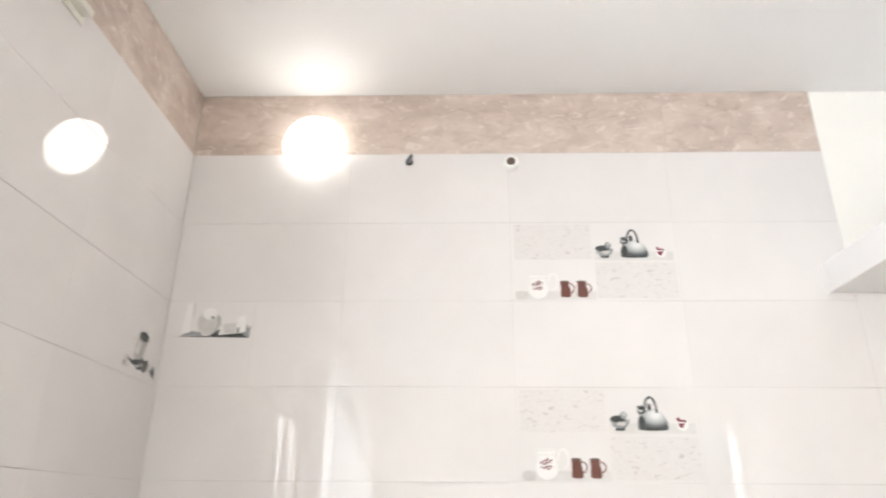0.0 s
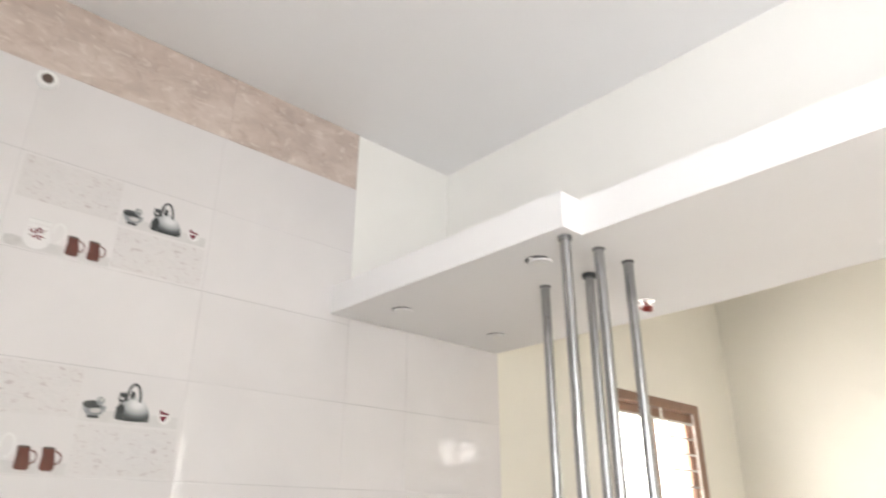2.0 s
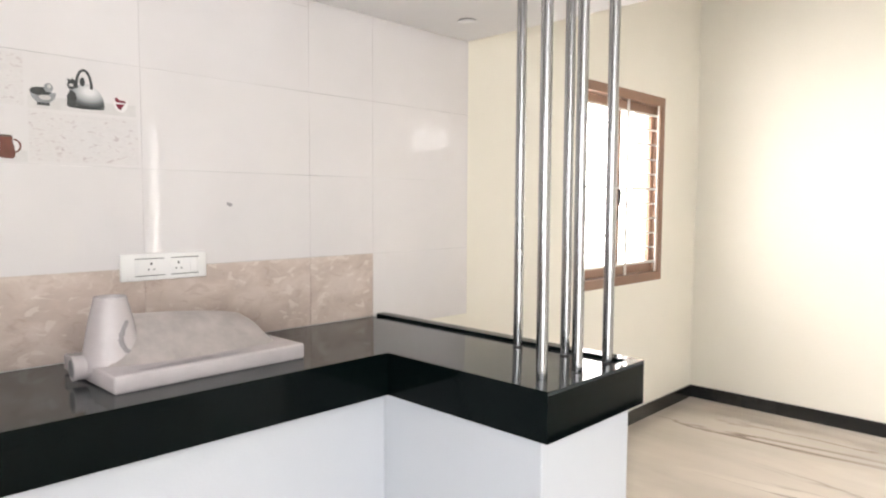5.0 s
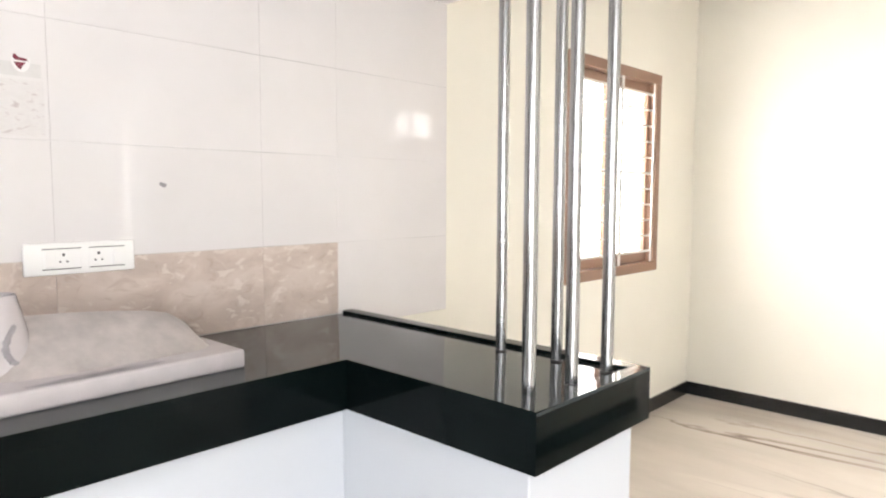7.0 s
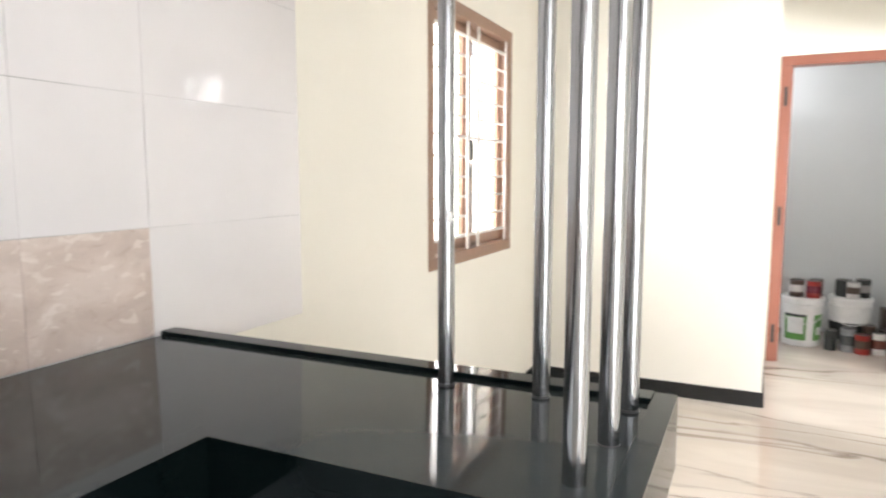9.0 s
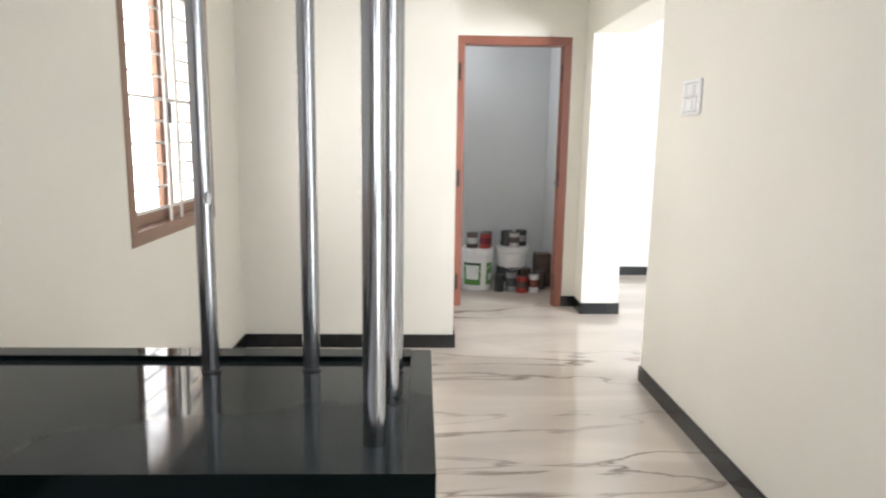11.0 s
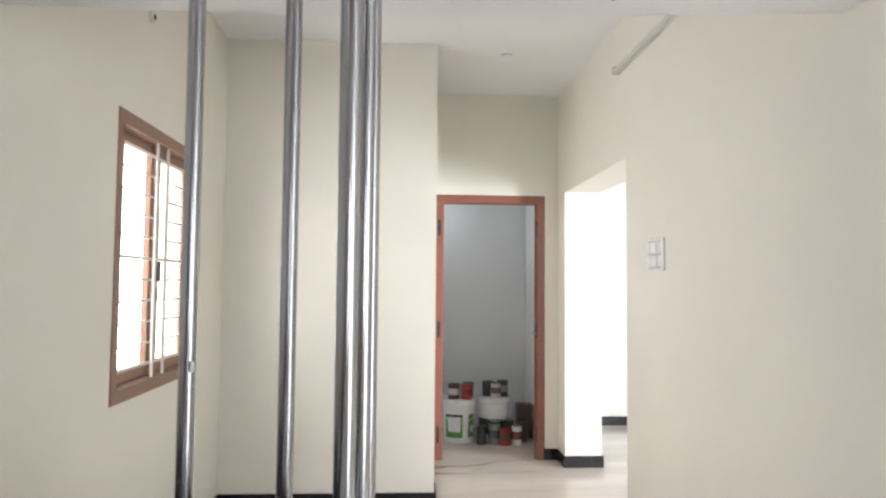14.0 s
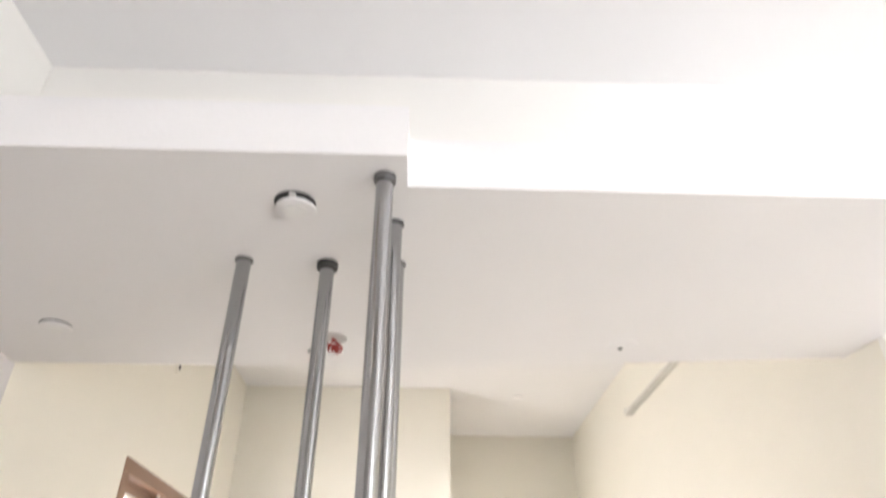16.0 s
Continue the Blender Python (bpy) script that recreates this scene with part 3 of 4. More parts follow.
    bmesh.ops.create_icosphere(bm, subdivisions=3, radius=1)
    for v in bm.verts:
        v.co *= 1 + 0.4 * noise.noise(v.co * 1.8)
    bmesh.ops.transform(bm, verts=bm.verts, matrix=Matrix.Translation((-0.05, -0.145, 0.0445)) @ Matrix.Diagonal((0.13, 0.014, 0.0012, 1)))
    part("cement_stain", bm, STAIN, root, "dried grey cement smear")
    return root


ceramic_pan()


# ---- switch boards ----
def switch_board_counter():
    """White plate with two sockets and their switches on the beige border tiles."""
    x0, z0, w, h, y = 2.553, 1.131, 0.257, 0.079, TF
    root = empty("switch_board", (x0, y, z0), "white plastic switch board with two sockets on the tiles", "switch board")
    bm = box(0, w, -0.012, 0, 0, h, 0.004, 3)
    smooth(bm)
    part("plate", bm, PLASTIC, root)
    for k, u in enumerate((0.040, 0.145)):
        mod = part("module", box(u, u + 0.086, -0.0145, -0.011, 0.016, h - 0.016, 0.001), PLASTIC, root)
        part("gap_line", box(u, u + 0.086, -0.0128, -0.0115, h - 0.0155, h - 0.0135), DARK, mod, "dark joint line")
        part("gap_line", box(u, u + 0.086, -0.0128, -0.0115, 0.0135, 0.0155), DARK, mod, "dark joint line")
        sx = u + (0.046 if k == 0 else 0.022)
        for dx, dz, r in ((0, 0.010, 0.0035), (-0.008, -0.007, 0.0025), (0.008, -0.007, 0.0025)):
            part("pin_hole", tube((sx + dx, -0.0152, h / 2 + dz), (sx + dx, -0.0140, h / 2 + dz), r, segs=14), DARK, mod, "dark socket hole")
        rx = u + (0.004 if k == 0 else 0.056)
        rock = box(rx, rx + 0.024, -0.0185, -0.0140, 0.020, h - 0.020, 0.002)
        part("rocker", rock, PLASTIC, mod)


switch_board_counter()


def switch_board_wall():
    x0, z0, w, h = 5.296, 1.430, 0.205, 0.158
    root = empty("switch_board", (x0, S1, z0), "white plastic switch board on the cream wall", "switch board")
    bm = box(0, w, 0, 0.012, 0, h, 0.004, 3)
    smooth(bm)
    part("plate", bm, PLASTIC, root)
    for z in (0.018, 0.084):
        row = part("module", box(0.025, w - 0.025, 0.011, 0.0142, z, z + 0.056, 0.001), PLASTIC, root)
        for i in range(4):
            u = 0.029 + i * 0.038
            part("rocker", box(u, u + 0.034, 0.0138, 0.0175 + 0.002 * (i % 2), z + 0.005, z + 0.051, 0.002), PLASTIC, row)
        part("gap_line", box(0.025, w - 0.025, 0.0115, 0.0128, z - 0.003, z - 0.0005), INK_MID, row)
        part("gap_line", box(0.025, w - 0.025, 0.0115, 0.0128, z + 0.0565, z + 0.059), INK_MID, row)


switch_board_wall()

smear = empty("tile_smear", (2.897, TF, 1.355), "small dried brown smear on a wall tile", "stain")
bm = bmesh.new()
bmesh.ops.create_icosphere(bm, subdivisions=2, radius=1)
for v in bm.verts:
    v.co *= 1 + 0.4 * noise.noise(v.co * 1.9)
bmesh.ops.transform(bm, verts=bm.verts, matrix=Matrix.Rotation(0.5, 4, "Y") @ Matrix.Diagonal((0.011, 0.0012, 0.006, 1)))
part("smear", bm, STAIN, smear)


# ---- lights and points on ceiling and walls ----
def downlight(x, y, z, slip, r=0.036):
    """A flat round fitting that has slipped sideways in its hole, baring a dark crescent."""
    root = empty("downlight", (x, y, z), "small round white ceiling downlight, unlit" + (", slipped sideways from its hole" if slip else ""), "light", "ceiling downlights")
    part("hole", lathe([(r, 0), (r, 0.0015)], (-slip, 0, -0.002), 36), DARK if slip else INK_MID, root, "dark ceiling hole")
    body = part("body", lathe([(r * 0.60, 0.0), (r * 0.97, 0.0015), (r, 0.004), (r, 0.0065), (r * 0.8, 0.0068)], (0, 0, -0.0095), 36), CEIL, root)
    part("diffuser", lathe([(r * 0.59, 0), (r * 0.59, 0.001)], (0, 0, -0.0108), 30), PLASTIC, body)
    if slip > 0.008:
        part("spring_clip", box(-r - slip * 0.9, -r + 0.006, -0.006, 0.006, -0.0045, -0.0022, 0.0005), PLASTIC, root, "white spring clip")
    return root


downlight(3.264, 4.198, LOW, 0.014)
downlight(3.281, 4.849, LOW, 0.006)
downlight(3.780, 4.850, LOW, 0.003)
downlight(6.56, 3.31, CE, 0.0)
fan = empty("fan_box", (3.885, 3.442, LOW + 0.0195), "white round ceiling plate with a black wire hole", "ceiling plate")
plate = part("plate", lathe([(0.036, 0), (0.040, 0.001), (0.041, 0.0025)], (0, 0, -0.0045), 36), CEIL, fan)
part("wire_hole", lathe([(0.007, 0), (0.006, 0.002)], (0.010, 0.004, -0.0065), 18), DARK, fan, "black wire hole")

clip = empty("hanging_wire", (3.825, 4.19, LOW), "red and white electric wires hanging from a ceiling hole", "wire")
part("hole", lathe([(0.034, 0), (0.034, 0.002)], (0, 0, -0.0025), 30), INK_LIGHT, clip)
for k, (dx, m) in enumerate(((0.0, RED), (0.010, PLASTIC), (-0.012, RED))):
    bm = bmesh.new()
    last = None
    for i in range(9):
        a = i / 8
        p = Vector((dx + 0.008 * math.sin(3.4 * a + k), 0.018 * math.sin(5.2 * a + k * 1.3) - 0.006, -0.003 - 0.034 * math.sin(math.pi * a * 0.8)))
        if last is not None:
            add_tube(bm, last, p, 0.0028, segs=8)
        last = p
    part("wire", bm, m, clip)
part("connector", box(-0.008, 0.010, -0.016, 0.002, -0.040, -0.020, 0.003), RED, clip, "red plastic connector")
part("connector", box(-0.006, 0.008, -0.008, 0.010, -0.050, -0.038, 0.003), PLASTIC, clip, "white plastic connector")
part("wire_end", tube((0.0, 0.035, -0.030), (0.0, 0.060, -0.038), 0.004, segs=8), INK_MID, clip)


def wall_point(name, x, z, y, r, label, ring=PLASTIC, core=DARK):
    root = empty(name, (x, y, z), label, "wall outlet")
    part("ring", lathe([(r, 0), (r, 0.005), (r * 0.8, 0.012), (r * 0.52, 0.013)], (0, 0, 0), 32, "-Y"), ring, root)
    part("opening", lathe([(r * 0.5, 0.0), (r * 0.5, 0.0015)], (0, -0.013, 0), 24, "-Y"), core, root, "dark opening")
    return root


wall_point("lamp_holder", 2.062, 2.571, TF, 0.032, "white round lamp holder with a brown opening on tiles", core=BROWN)
wall_point("wire_outlet", 5.184, 2.512, N, 0.026, "round plastered wire outlet with a black hole", ring=CREAM)

tuft = empty("wire_tuft", (1.688, TF, 2.581), "dark grey wire ends sticking out of a tile hole", "wire")
part("hole", lathe([(0.014, 0), (0.014, 0.0015)], (0, 0, -0.004), 20, "-Y"), DARK, tuft)
for k in range(5):
    bm = bmesh.new()
    last = Vector((0.004 * math.sin(k * 2), 0, -0.004 + 0.003 * k))
    for i in range(1, 7):
        a = i / 6
        p = Vector((0.010 * math.sin(2.2 * k + 4.4 * a), -0.012 - 0.02 * math.sin(math.pi * a), -0.006 + 0.016 * math.cos(1.7 * k + 3.9 * a)))
        add_tube(bm, last, p, 0.003, segs=8)
        last = p
    part("wire", bm, DARK if k % 2 else INK_MID, tuft)

lamp = empty("wall_lamp", (1.330, TF, 2.648), "lit round white wall lamp on the border tiles", "lamp")
part("base", lathe([(0.108, 0.0), (0.109, 0.004), (0.108, 0.012)], (0, 0, 0), 48, "-Y"), PLASTIC, lamp, "white plastic base ring")
part("dome", lathe([(0.1145, 0.0), (0.113, 0.012), (0.106, 0.026), (0.090, 0.039), (0.066, 0.049), (0.036, 0.055), (0.010, 0.057)], (0, -0.0122, 0), 48, "-Y"), BULB, lamp, "glowing white dome")

tube_lamp = empty("tube_light", (5.35, S1, 2.58), "slim grey unlit tube light batten on the wall", "light")
part("batten", box(-0.60, 0.585, 0.0, 0.020, -0.018, 0.018, 0.003), GREY_FIT, tube_lamp)
part("tube", tube((-0.58, 0.032, -0.004), (0.565, 0.032, -0.004), 0.012), GREY_FIT, tube_lamp)
part("end_cap", box(0.562, 0.592, 0.0, 0.046, -0.02, 0.02, 0.004), GREY_FIT, tube_lamp)
part("end_cap", box(-0.607, -0.577, 0.0, 0.046, -0.02, 0.02, 0.004), GREY_FIT, tube_lamp)

bracket = empty("pipe_clip", (0.877, 4.24, 2.585), "grey metal bracket on the tiled wall", "bracket")
part("arm", box(0, 0.035, -0.055, 0.045, -0.012, 0.008, 0.003), GREY_FIT, bracket)
part("flange", box(0, 0.006, -0.065, 0.055, -0.03, 0.02, 0.002), GREY_FIT, bracket)


# ---- paint pails and tins in the store ----
def pail(x, y, label, banded):
    root = empty("paint_pail", (x, y, 0), label, "bucket", "paint pails")
    body = part("body", lathe([(0.118, 0.0), (0.128, 0.004), (0.140, 0.30), (0.146, 0.305), (0.146, 0.318), (0.141, 0.322), (0.143, 0.345)], (0, 0, 0), 48), PAIL, root)
    part("lid", lathe([(0.149, 0), (0.151, 0.004), (0.151, 0.022), (0.146, 0.028), (0.130, 0.026)], (0, 0, 0.345), 48), PAIL, root)
    if banded:
        for a0, a1, z0, z1, m in ((2.15, 3.35, 0.05, 0.245, GREEN), (3.75, 4.6, 0.05, 0.245, GREEN), (2.35, 3.2, 0.10, 0.225, PAIL), (3.95, 4.4, 0.09, 0.15, PAIL), (2.2, 3.3, 0.23, 0.247, INK)):
            bm = bmesh.new()
            lift = 0.0008 if m is GREEN else 0.0016
            cols = [[bm.verts.new(((0.128 + 0.04 * z + lift) * math.cos(a), (0.128 + 0.04 * z + lift) * math.sin(a), z)) for z in (z0, z1)] for a in (a0 + (a1 - a0) * i / 12 for i in range(13))]
            for p, q in zip(cols, cols[1:]):
                bm.faces.new((p[0], q[0], q[1], p[1]))
            smooth(bm, 80)
            part("label", bm, m, body, "green printed label" if m is GREEN else "")
    else:
        part("label", lathe([(0.1315, 0), (0.1365, 0.13)], (0, 0, 0.06), 48), INK, body, "dark smeared label")
    bm = bmesh.new()
    last = None
    for i in range(17):
        a = math.pi * i / 16
        p = Vector((-0.152 * math.sin(a) * 0.9 - 0.03, -0.152 * math.cos(a), 0.31 - 0.13 * math.sin(a)))
        if last is not None:
            add_tube(bm, last, p, 0.003, segs=8)
        last = p
    part("handle", bm, PAIL, root, "white wire handle")
    return root


pail(8.105, 3.49, "white plastic paint pail with green label, lid closed", True)
pail(8.20, 3.165, "white plastic paint pail behind small tins", False)


def tin(x, y, z, r, h, m, label, lidded=True, band=None):
    root = empty("paint_tin", (x, y, z), label, "paint tin", "small paint tins")
    body = part("body", lathe([(r * 0.96, 0), (r, 0.004), (r, h - 0.008), (r * 1.03, h - 0.006), (r * 1.03, h)], (0, 0, 0), 32), m, root)
    if lidded:
        part("lid", lathe([(r * 0.98, 0), (r * 0.9, 0.003), (r * 0.88, -0.001)], (0, 0, h), 32), TINMETAL, root, "dull metal lid")
    if band:
        part("label", lathe([(r + 0.0006, 0), (r + 0.0006, h * 0.42)], (0, 0, h * 0.3), 32), band, body)
    return root


LID = 0.373
tin(8.05, 3.535, LID, 0.050, 0.125, BROWN, "brown paint tin with pale label on a pail", band=INK_LIGHT)
tin(8.03, 3.425, LID, 0.048, 0.125, RED, "red paint tin on a pail", band=INK_MAROON)
tin(8.13, 3.40, LID, 0.045, 0.125, BROWN, "brown paint tin on a pail")
tin(8.20, 3.215, LID, 0.055, 0.125, INK, "dark paint tin on a pail")
tin(8.12, 3.160, LID, 0.045, 0.120, INK_LIGHT, "pale paint tin on a pail", band=BROWN)
tin(8.19, 3.09, LID, 0.050, 0.135, INK, "black paint tin with pale stripe on a pail", band=TINMETAL)
tin(7.98, 3.30, 0, 0.042, 0.15, INK, "dark paint tin on the floor")
tin(7.985, 3.19, 0, 0.052, 0.17, INK_MID, "grey smeared paint tin on the floor", band=INK)
tin(7.95, 3.105, 0, 0.050, 0.14, RED, "red paint tin with brown rim on the floor", band=BROWN)
tin(7.965, 3.00, 0, 0.044, 0.155, INK_WHITE, "white tin with red paint drips", band=MUG)
tin(8.10, 2.935, 0, 0.055, 0.16, BROWN, "brown paint tin on the floor")
tin(8.05, 3.055, 0.0, 0.045, 0.19, BROWN, "brown tall paint tin on the floor")
crate = empty("carton", (8.26, 2.875, 0), "dark brown carton behind the paint tins", "box")
part("body", box(-0.08, 0.08, -0.055, 0.075, 0, 0.29, 0.004), BROWN, crate)
part("flap", box(-0.085, 0.02, -0.058, 0.078, 0.2905, 0.296, 0.001), BROWN, crate)

# ---- stair and plank in the hall ----
stair = empty("staircase", (8.40, -2.38, 0), "black granite stair rising along the white wall", "stairs")
for i in range(8):
    y, z = 0.24 * i, 0.19 * i
    part("riser", box(0.0, 0.308, y, y + 0.02, z, z + 0.165), GRANITE, stair)
    part("tread", box(-0.006, 0.308, y - 0.02, y + 0.26, z + 0.165, z + 0.19, 0.003), GRANITE_TOP, stair)
    part("stair_block", box(0.0, 0.308, y + 0.02, y + 0.24, 0, z + 0.164), SKIRT, stair)

bm = bmesh.new()
side = [[bm.verts.new((x, y, z)) for y, z in ((-0.16, 0.0), (-0.16, 0.07), (1.78, 1.85), (1.78, 0.0))] for x in (-0.020, -0.008)]
bm.faces.new(side[0])
bm.faces.new(side[1][::-1])
for i in range(4):
    bm.faces.new((side[0][i], side[1][i], side[1][(i + 1) % 4], side[0][(i + 1) % 4]))
bmesh.ops.recalc_face_normals(bm, faces=bm.faces)
part("stringer", bm, GRANITE, stair, "sloping black granite stringer")
part("first_step", box(-0.13, -0.021, 0.14, 1.0, 0, 0.20, 0.003), GRANITE, stair)
part("first_tread", box(-0.14, -0.021, 0.12, 1.0, 0.2005, 0.225, 0.003), GRANITE_TOP, stair)

plank = empty("plank", (6.55, -0.80, 0), "rough brown wooden plank lying beside the wall", "plank")
plank.rotation_euler = (0, 0, radians(-6))
bm = box(-0.7, 0.62, -0.055, 0.055, 0.001, 0.05, 0.004)
bmesh.ops.subdivide_edges(bm, edges=bm.edges, cuts=3)
for v in bm.verts:
    v.co += Vector((0, 0.006, 0.004)) * noise.noise(v.co * 9)
part("board", bm, WOOD, plank)
part("splinter", box(-0.5, 0.66, -0.03, 0.03, 0.052, 0.066, 0.003), WOOD, plank)


# ---- prints on the decorated tiles ----
def flat(name, outline, m, parent, lift, label=""):
    """A print of one colour on a tile's face: an outline in the tile's own metres."""
    bm = bmesh.new()
    bm.faces.new([bm.verts.new((u, -0.008 - 0.00025 * lift, v)) for u, v in outline])
    bm.normal_update()
    bmesh.ops.triangulate(bm, faces=bm.faces)
    bmesh.ops.recalc_face_normals(bm, faces=bm.faces)
    if bm.faces and sum(fa.normal.y for fa in bm.faces) > 0:
        bmesh.ops.reverse_faces(bm, faces=bm.faces)
    return part(name, bm, m, parent, label)


def oval(u, v, ru, rv, a0=0.0, a1=360.0, n=28):
    return [(u + ru * math.cos(radians(a0 + (a1 - a0) * i / n)), v + rv * math.sin(radians(a0 + (a1 - a0) * i / n))) for i in range(n + (a1 - a0 < 360))]


def arc(u, v, ru, rv, t, a0, a1, n=22):
    return oval(u, v, ru, rv, a0, a1, n) + oval(u, v, ru - t, rv - t, a0, a1, n)[::-1]


def rect(u0, u1, v0, v1):
    return [(u0, v0), (u1, v0), (u1, v1), (u0, v1)]


def decor_print(tile):
    flat("pebble_print", rect(0.012, 0.282, 0.150, 0.282), PRINT_BG, tile, 1, "pale pebbled print")
    flat("pebble_print", rect(0.290, 0.566, 0.008, 0.138), PRINT_BG, tile, 1, "pale pebbled print")
    flat("shelf_print", rect(0.290, 0.562, 0.146, 0.178), INK_PALE, tile, 1, "grey shelf print")
    flat("shelf_print", rect(0.012, 0.286, 0.004, 0.034), INK_PALE, tile, 1, "grey shelf print")
    # bowl with dark fruit
    bowl = flat("bowl_print", oval(0.326, 0.190, 0.0305, 0.031, 180, 360), INK_MID, tile, 2, "dark grey bowl print")
    flat("bowl_rim", oval(0.320, 0.191, 0.025, 0.011), INK, bowl, 3)
    flat("bowl_foot", rect(0.311, 0.341, 0.155, 0.162), INK, bowl, 3)
    flat("bowl_shine", oval(0.330, 0.176, 0.014, 0.007), INK_LIGHT, bowl, 3)
    flat("bowl_fruit", oval(0.339, 0.202, 0.011, 0.012), INK_MID, bowl, 4)
    flat("bowl_fruit", oval(0.341, 0.206, 0.005, 0.005), INK_LIGHT, bowl, 5)
    # kettle
    kettle = flat("kettle_print", oval(0.430, 0.166, 0.047, 0.057, 0, 180) + [(0.382, 0.160), (0.390, 0.156), (0.468, 0.156), (0.477, 0.160)], KETTLE, tile, 2, "grey steel kettle print")
    flat("kettle_shade", [(0.382, 0.162), (0.383, 0.188), (0.391, 0.204), (0.403, 0.197), (0.407, 0.184), (0.402, 0.170), (0.404, 0.160), (0.390, 0.158)], INK, kettle, 3)
    flat("kettle_base", oval(0.430, 0.159, 0.046, 0.004), INK, kettle, 4)
    flat("kettle_handle", arc(0.4255, 0.216, 0.0225, 0.047, 0.0075, -8, 188), INK, kettle, 3)
    flat("kettle_knob", oval(0.4215, 0.228, 0.007, 0.012), INK, kettle, 4)
    flat("kettle_spout", [(0.383, 0.213), (0.386, 0.224), (0.384, 0.233), (0.393, 0.230), (0.398, 0.236), (0.402, 0.230), (0.411, 0.229), (0.407, 0.214), (0.400, 0.206), (0.389, 0.204)], INK, kettle, 5)
    flat("kettle_shine", oval(0.394, 0.216, 0.006, 0.004), INK_LIGHT, kettle, 6)
    # cup
    cup = flat("cup_print", oval(0.5205, 0.182, 0.0195, 0.026, 165, 375), INK_WHITE, tile, 2, "small white cup print")
    flat("cup_flower", [(0.504, 0.190), (0.508, 0.198), (0.516, 0.190), (0.533, 0.188), (0.535, 0.182), (0.508, 0.183)], INK_MAROON, cup, 3)
    flat("cup_flower", [(0.506, 0.178), (0.531, 0.179), (0.524, 0.170), (0.520, 0.161), (0.513, 0.166)], INK_MAROON, cup, 3)
    # jug on a saucer
    flat("saucer_print", oval(0.034, 0.020, 0.022, 0.016), INK_LIGHT, tile, 2, "grey saucer print")
    jug = flat("jug_print", oval(0.090, 0.042, 0.034, 0.034, 150, 390) + [(0.116, 0.078), (0.121, 0.099), (0.060, 0.099), (0.064, 0.078)], INK_WHITE, tile, 3, "white jug print with flowers")
    flat("jug_handle", arc(0.142, 0.070, 0.019, 0.031, 0.006, -100, 190), INK_WHITE, jug, 4)
    flat("jug_rim", rect(0.061, 0.120, 0.094, 0.0965), INK_PALE, jug, 4)
    flat("jug_rim", rect(0.064, 0.117, 0.080, 0.082), INK_PALE, jug, 4)
    for k in range(13):
        a = k * 2.4
        flat("jug_flower", oval(0.088 + 0.0030 * math.sqrt(k * 3.2) * math.cos(a), 0.053 + 0.0026 * math.sqrt(k * 3.2) * math.sin(a), 0.0044, 0.0036, n=8), INK_MAROON if k % 4 else INK_LIGHT, jug, 5 + k * 0.2)
    for du, dv in ((-0.018, 0.012), (0.017, 0.013), (-0.019, -0.010), (0.018, -0.008), (0.004, 0.018)):
        flat("jug_leaf", [(0.088 + du * 0.55, 0.053 + dv * 0.5), (0.088 + du + 0.003, 0.053 + dv), (0.088 + du * 1.2, 0.053 + dv * 1.15), (0.088 + du * 0.8 - 0.003, 0.053 + dv)], INK_MAROON, jug, 8)
    # mugs
    for u in (0.165, 0.2225):
        mug = flat("mug_print", [(u, 0.018), (u + 0.005, 0.013), (u + 0.030, 0.012), (u + 0.036, 0.018), (u + 0.035, 0.040), (u + 0.031, 0.055), (u + 0.031, 0.069), (u, 0.070), (u + 0.002, 0.050)], MUG, tile, 2, "brown mug print")
        flat("mug_handle", arc(u + 0.034, 0.045, 0.016, 0.018, 0.0045, -95, 95), MUG, mug, 3)
        flat("mug_rim", oval(u + 0.0155, 0.0695, 0.0155, 0.0030), BROWN, mug, 3)


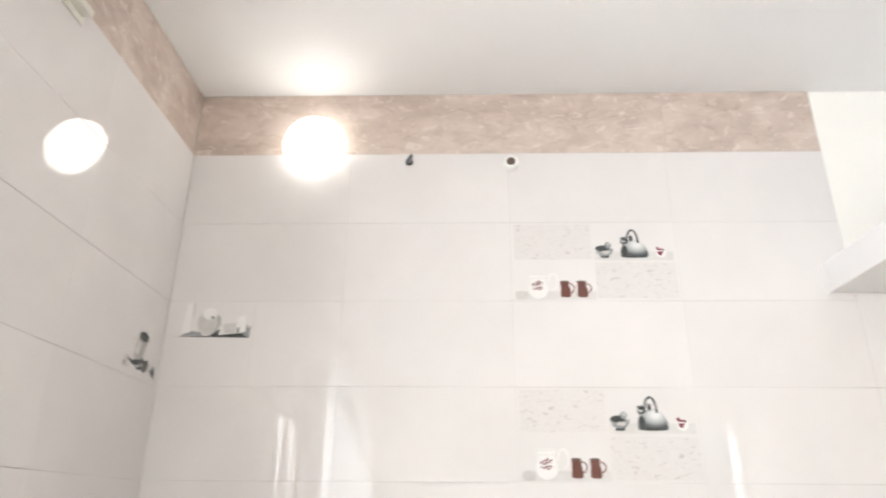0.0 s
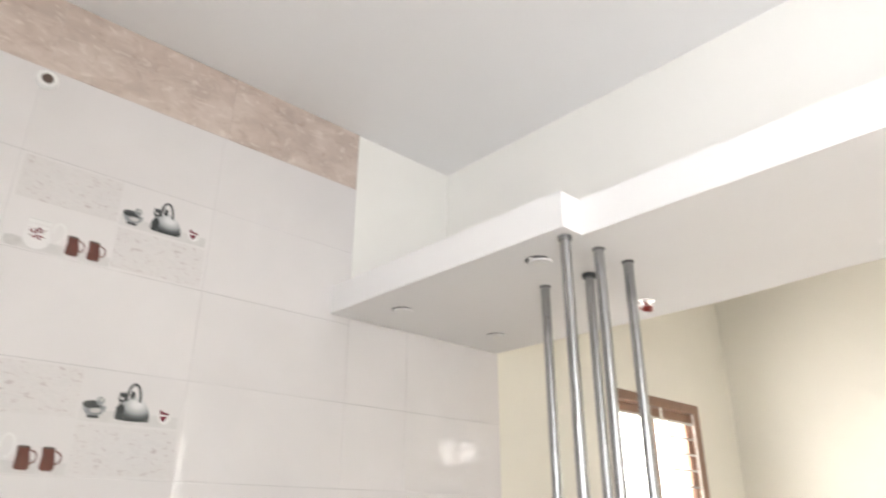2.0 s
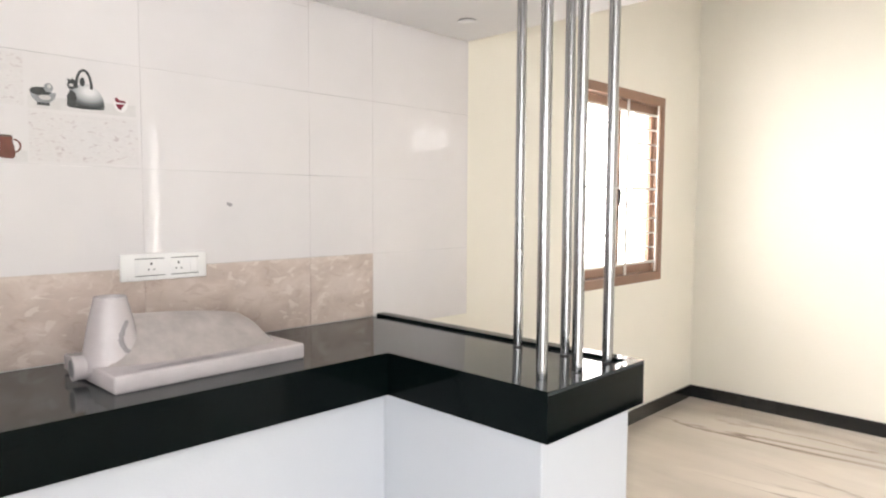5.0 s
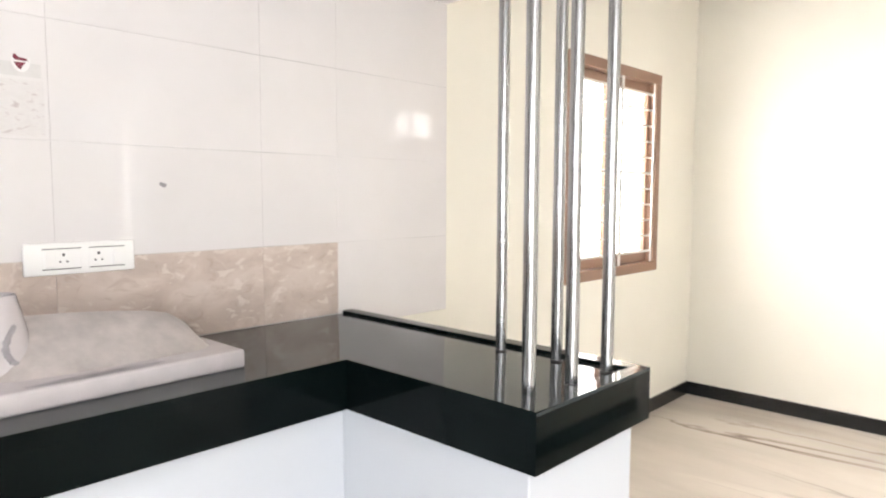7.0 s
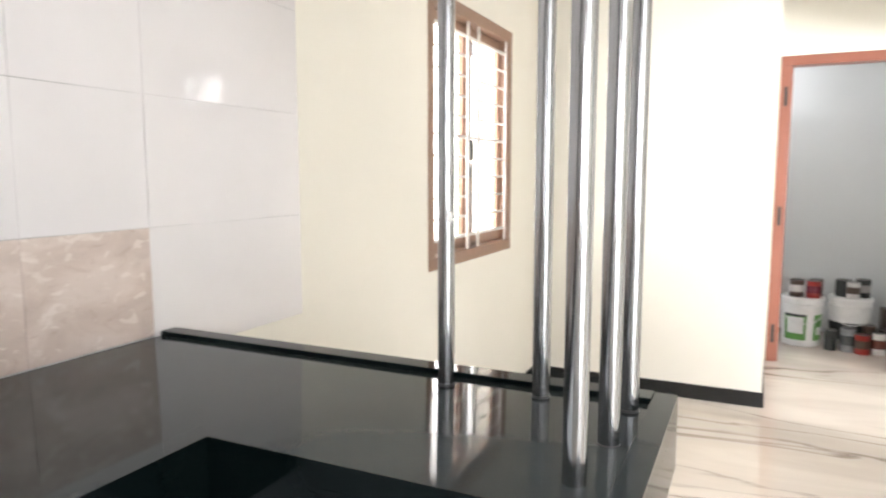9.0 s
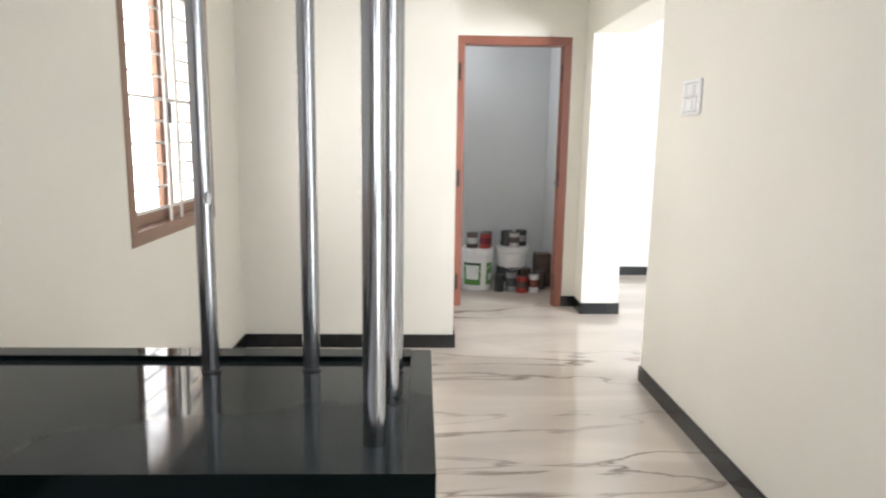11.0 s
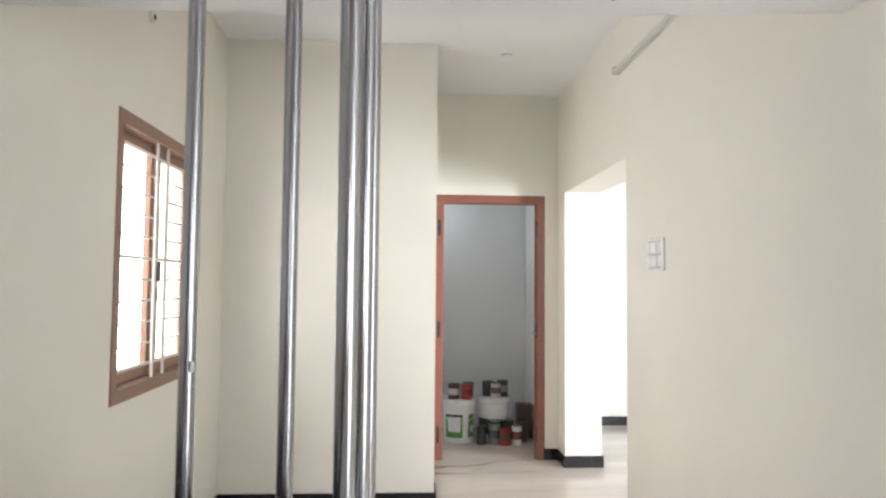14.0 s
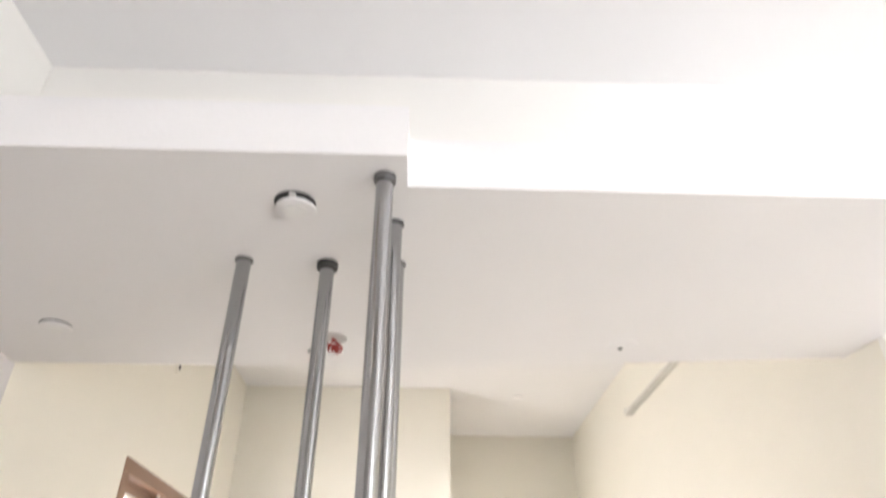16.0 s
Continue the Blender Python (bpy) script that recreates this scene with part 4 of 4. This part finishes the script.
def cups_print(tile):
    """Pale cups on a dark tray, along the upper half of a small tile."""
    flat("tray_print", [(0.03, 0.166), (0.285, 0.163), (0.288, 0.182), (0.16, 0.170)], INK, tile, 1, "dark tray print")
    flat("tray_print", [(0.05, 0.169), (0.13, 0.169), (0.12, 0.182), (0.09, 0.186)], INK_MID, tile, 2)
    pot = flat("pot_print", [(0.055, 0.18), (0.085, 0.18), (0.082, 0.225), (0.088, 0.285), (0.068, 0.285), (0.060, 0.24)], INK_WHITE, tile, 3, "pale pot print")
    flat("pot_handle", rect(0.086, 0.091, 0.235, 0.285), INK_LIGHT, pot, 4)
    cup = flat("cup_print", oval(0.146, 0.215, 0.040, 0.044, 0, 360, 28), INK_LIGHT, tile, 3, "pale grey cup print")
    flat("cup_mouth", oval(0.146, 0.246, 0.026, 0.020), INK_WHITE, cup, 4)
    flat("cup_shade", [(0.160, 0.176), (0.178, 0.186), (0.187, 0.208), (0.184, 0.236), (0.170, 0.240), (0.176, 0.214), (0.170, 0.196)], INK_SOFT, cup, 5)
    flat("cup_shade", [(0.150, 0.226), (0.163, 0.232), (0.160, 0.240), (0.151, 0.236)], INK_MID, cup, 6)
    flat("tray_print", [(0.150, 0.169), (0.182, 0.169), (0.186, 0.192), (0.172, 0.186)], INK, tile, 3)
    flat("tray_print", [(0.268, 0.168), (0.288, 0.168), (0.290, 0.205), (0.280, 0.196), (0.276, 0.212), (0.268, 0.190)], INK_MID, tile, 3)
    flat("cup_print", [(0.20, 0.178), (0.24, 0.178), (0.245, 0.215), (0.195, 0.210)], INK_LIGHT, tile, 3, "pale grey cup print")
    flat("cup_print", [(0.238, 0.180), (0.275, 0.185), (0.268, 0.240), (0.242, 0.235)], INK_WHITE, tile, 4, "white cup print")
    flat("cup_shade", [(0.242, 0.180), (0.252, 0.180), (0.252, 0.200), (0.242, 0.196)], INK_MID, tile, 5)


def coffee_print(tile):
    """A tall pale mug above dark beans, in the tile's lower half."""
    beans = flat("bean_print", [(0.349, 0.062), (0.362, 0.052), (0.392, 0.046), (0.425, 0.062), (0.448, 0.066), (0.470, 0.060), (0.490, 0.067), (0.499, 0.052), (0.488, 0.030), (0.472, 0.022), (0.450, 0.030), (0.432, 0.022), (0.412, 0.034), (0.380, 0.038), (0.360, 0.046)], INK, tile, 1, "dark coffee bean print")
    flat("bean_spot", oval(0.452, 0.044, 0.014, 0.006), INK_MID, beans, 2)
    flat("bean_spot", oval(0.428, 0.036, 0.008, 0.004), INK_LIGHT, beans, 2)
    flat("bean_print", [(0.505, 0.036), (0.522, 0.048), (0.536, 0.060), (0.548, 0.040), (0.550, 0.014), (0.528, 0.022)], INK_MID, tile, 1)
    flat("bean_print", [(0.520, 0.032), (0.538, 0.050), (0.547, 0.022), (0.532, 0.024)], INK, tile, 2)
    flat("petal_print", [(0.336, 0.050), (0.350, 0.048), (0.366, 0.036), (0.382, 0.024), (0.352, 0.020), (0.333, 0.018)], INK_LIGHT, tile, 2)
    flat("petal_print", [(0.336, 0.030), (0.346, 0.042), (0.350, 0.024)], INK_MID, tile, 3)
    mug = flat("mug_print", [(0.394, 0.062), (0.406, 0.054), (0.436, 0.056), (0.450, 0.066), (0.462, 0.100), (0.476, 0.134), (0.440, 0.146), (0.412, 0.134), (0.400, 0.098)], INK_SOFT, tile, 3, "pale grey mug print")
    flat("mug_mouth", oval(0.443, 0.130, 0.031, 0.015), INK, mug, 4)
    flat("mug_shine", [(0.404, 0.070), (0.414, 0.066), (0.424, 0.110), (0.414, 0.112)], INK_WHITE, mug, 4)
    flat("mug_handle", arc(0.398, 0.100, 0.024, 0.020, 0.007, 80, 280), INK_PALE, mug, 4)


# ---- wall tiles ----
TILE_MESH = {}


def tile_piece(name, w, h, material):
    """A glazed tile with a soft edge; lower left corner at its origin, face towards -y."""
    key = (name, round(w, 4), round(h, 4))
    if key not in TILE_MESH:
        c, d, gu, gv = 0.0006, 0.008, 0.0003, 0.0007
        rings = [[(a + gu, y, a + gv), (w - a - gu, y, a + gv), (w - a - gu, y, h - a - gv), (a + gu, y, h - a - gv)] for a, y in ((0, 0.0), (0, -d + c), (c, -d))]
        bm = bmesh.new()
        rings = [[bm.verts.new(p) for p in ring] for ring in rings]
        for p, q in zip(rings, rings[1:]):
            for i in range(4):
                bm.faces.new((p[i], p[(i + 1) % 4], q[(i + 1) % 4], q[i]))
        bm.faces.new(rings[-1])
        bmesh.ops.recalc_face_normals(bm, faces=bm.faces)
        bmesh.ops.reverse_faces(bm, faces=[fa for fa in bm.faces if len(fa.verts) == 4 and abs(fa.normal.y) > 0.9 and fa.normal.y > 0])
        me = bpy.data.meshes.new(name)
        bm.to_mesh(me)
        bm.free()
        me.materials.append(material)
        TILE_MESH[key] = me
    return new(name, TILE_MESH[key])


def lay(parent, name, w, h, material, m):
    ob = tile_piece(name, w, h, material)
    ob.parent, ob.matrix_basis = parent, m
    return ob


Z = [1.168, 1.4585, 1.749, 2.0395, 2.330, 2.612]
XC = [0.877, 1.471, 2.050, 2.625, 3.202]
part("grout", box(W + 0.005, 3.489, N - 0.0066, N + 0.001, 0.80, LOW), GROUT, wall_n, "pale grout")
part("grout", box(W + 0.005, 3.200, N - 0.0066, N + 0.001, LOW, CE - 0.001), GROUT, wall_n, "pale grout")
part("grout", box(3.489, 4.028, N - 0.0066, N + 0.001, 0.872, LOW), GROUT, wall_n, "pale grout")
for i, (x0, x1) in enumerate(zip(XC, XC[1:])):
    for k, (z0, z1) in enumerate(zip(Z, Z[1:])):
        if i == 0 and k == 2:
            small = lay(wall_n, "tile", 0.297, z1 - z0, TILE, pose(x0, N, z0))
            cups_print(small)
            lay(wall_n, "tile", x1 - x0 - 0.297, z1 - z0, TILE, pose(x0 + 0.297, N, z0))
            continue
        if i == 3 and z1 > LOW:
            continue
        ob = lay(wall_n, "tile", x1 - x0, z1 - z0, TILE, pose(x0, N, z0))
        if i == 2 and k in (1, 3):
            decor_print(ob)
for z0, z1 in ((2.0395, 2.330), (2.330, 2.612)):
    lay(wall_n, "tile", 3.200 - XC[3], z1 - z0, TILE, pose(XC[3], N, z0))
for z0, z1 in ((1.168, 1.4585), (1.4585, 1.749), (1.749, LOW)):
    lay(wall_n, "tile", 0.287, z1 - z0, TILE, pose(3.202, N, z0))
for z0, z1 in ((0.872, 1.168), (1.168, 1.4585), (1.4585, 1.749), (1.749, LOW)):
    lay(wall_n, "tile", 0.539, z1 - z0, TILE, pose(3.489, N, z0))
for x0, x1 in ((0.877, 1.486), (1.486, 2.063), (2.063, 2.640), (2.640, 3.198)):
    lay(wall_n, "border_tile", x1 - x0, CE - 2.614, BORDER, pose(x0, N, 2.612))
for x0, x1 in ((0.877, 1.471), (1.471, 2.050), (2.050, 2.625), (2.625, 3.202), (3.202, 3.489)):
    lay(wall_n, "border_tile", x1 - x0, 1.168 - 0.923, BORDER, pose(x0, N, 0.923))

# the west wall: tiles face +x
YC = [5.070, 4.493, 3.916, 3.565]
part("grout", box(W - 0.001, W + 0.0066, 3.565, N, 0.80, CE - 0.001), GROUT, wall_w, "pale grout")
for i, (y1, y0) in enumerate(zip(YC, YC[1:])):
    for k, (z0, z1) in enumerate(zip(Z, Z[1:])):
        ob = lay(wall_w, "tile", y1 - y0, z1 - z0, TILE, pose(W, y0, z0, 0, 0, 90))
        if i == 0 and k == 2:
            coffee_print(ob)
    lay(wall_w, "border_tile", y1 - y0, CE - 2.614, BORDER, pose(W, y0, 2.612, 0, 0, 90))
    lay(wall_w, "border_tile", y1 - y0, 1.168 - 0.923, BORDER, pose(W, y0, 0.923, 0, 0, 90))
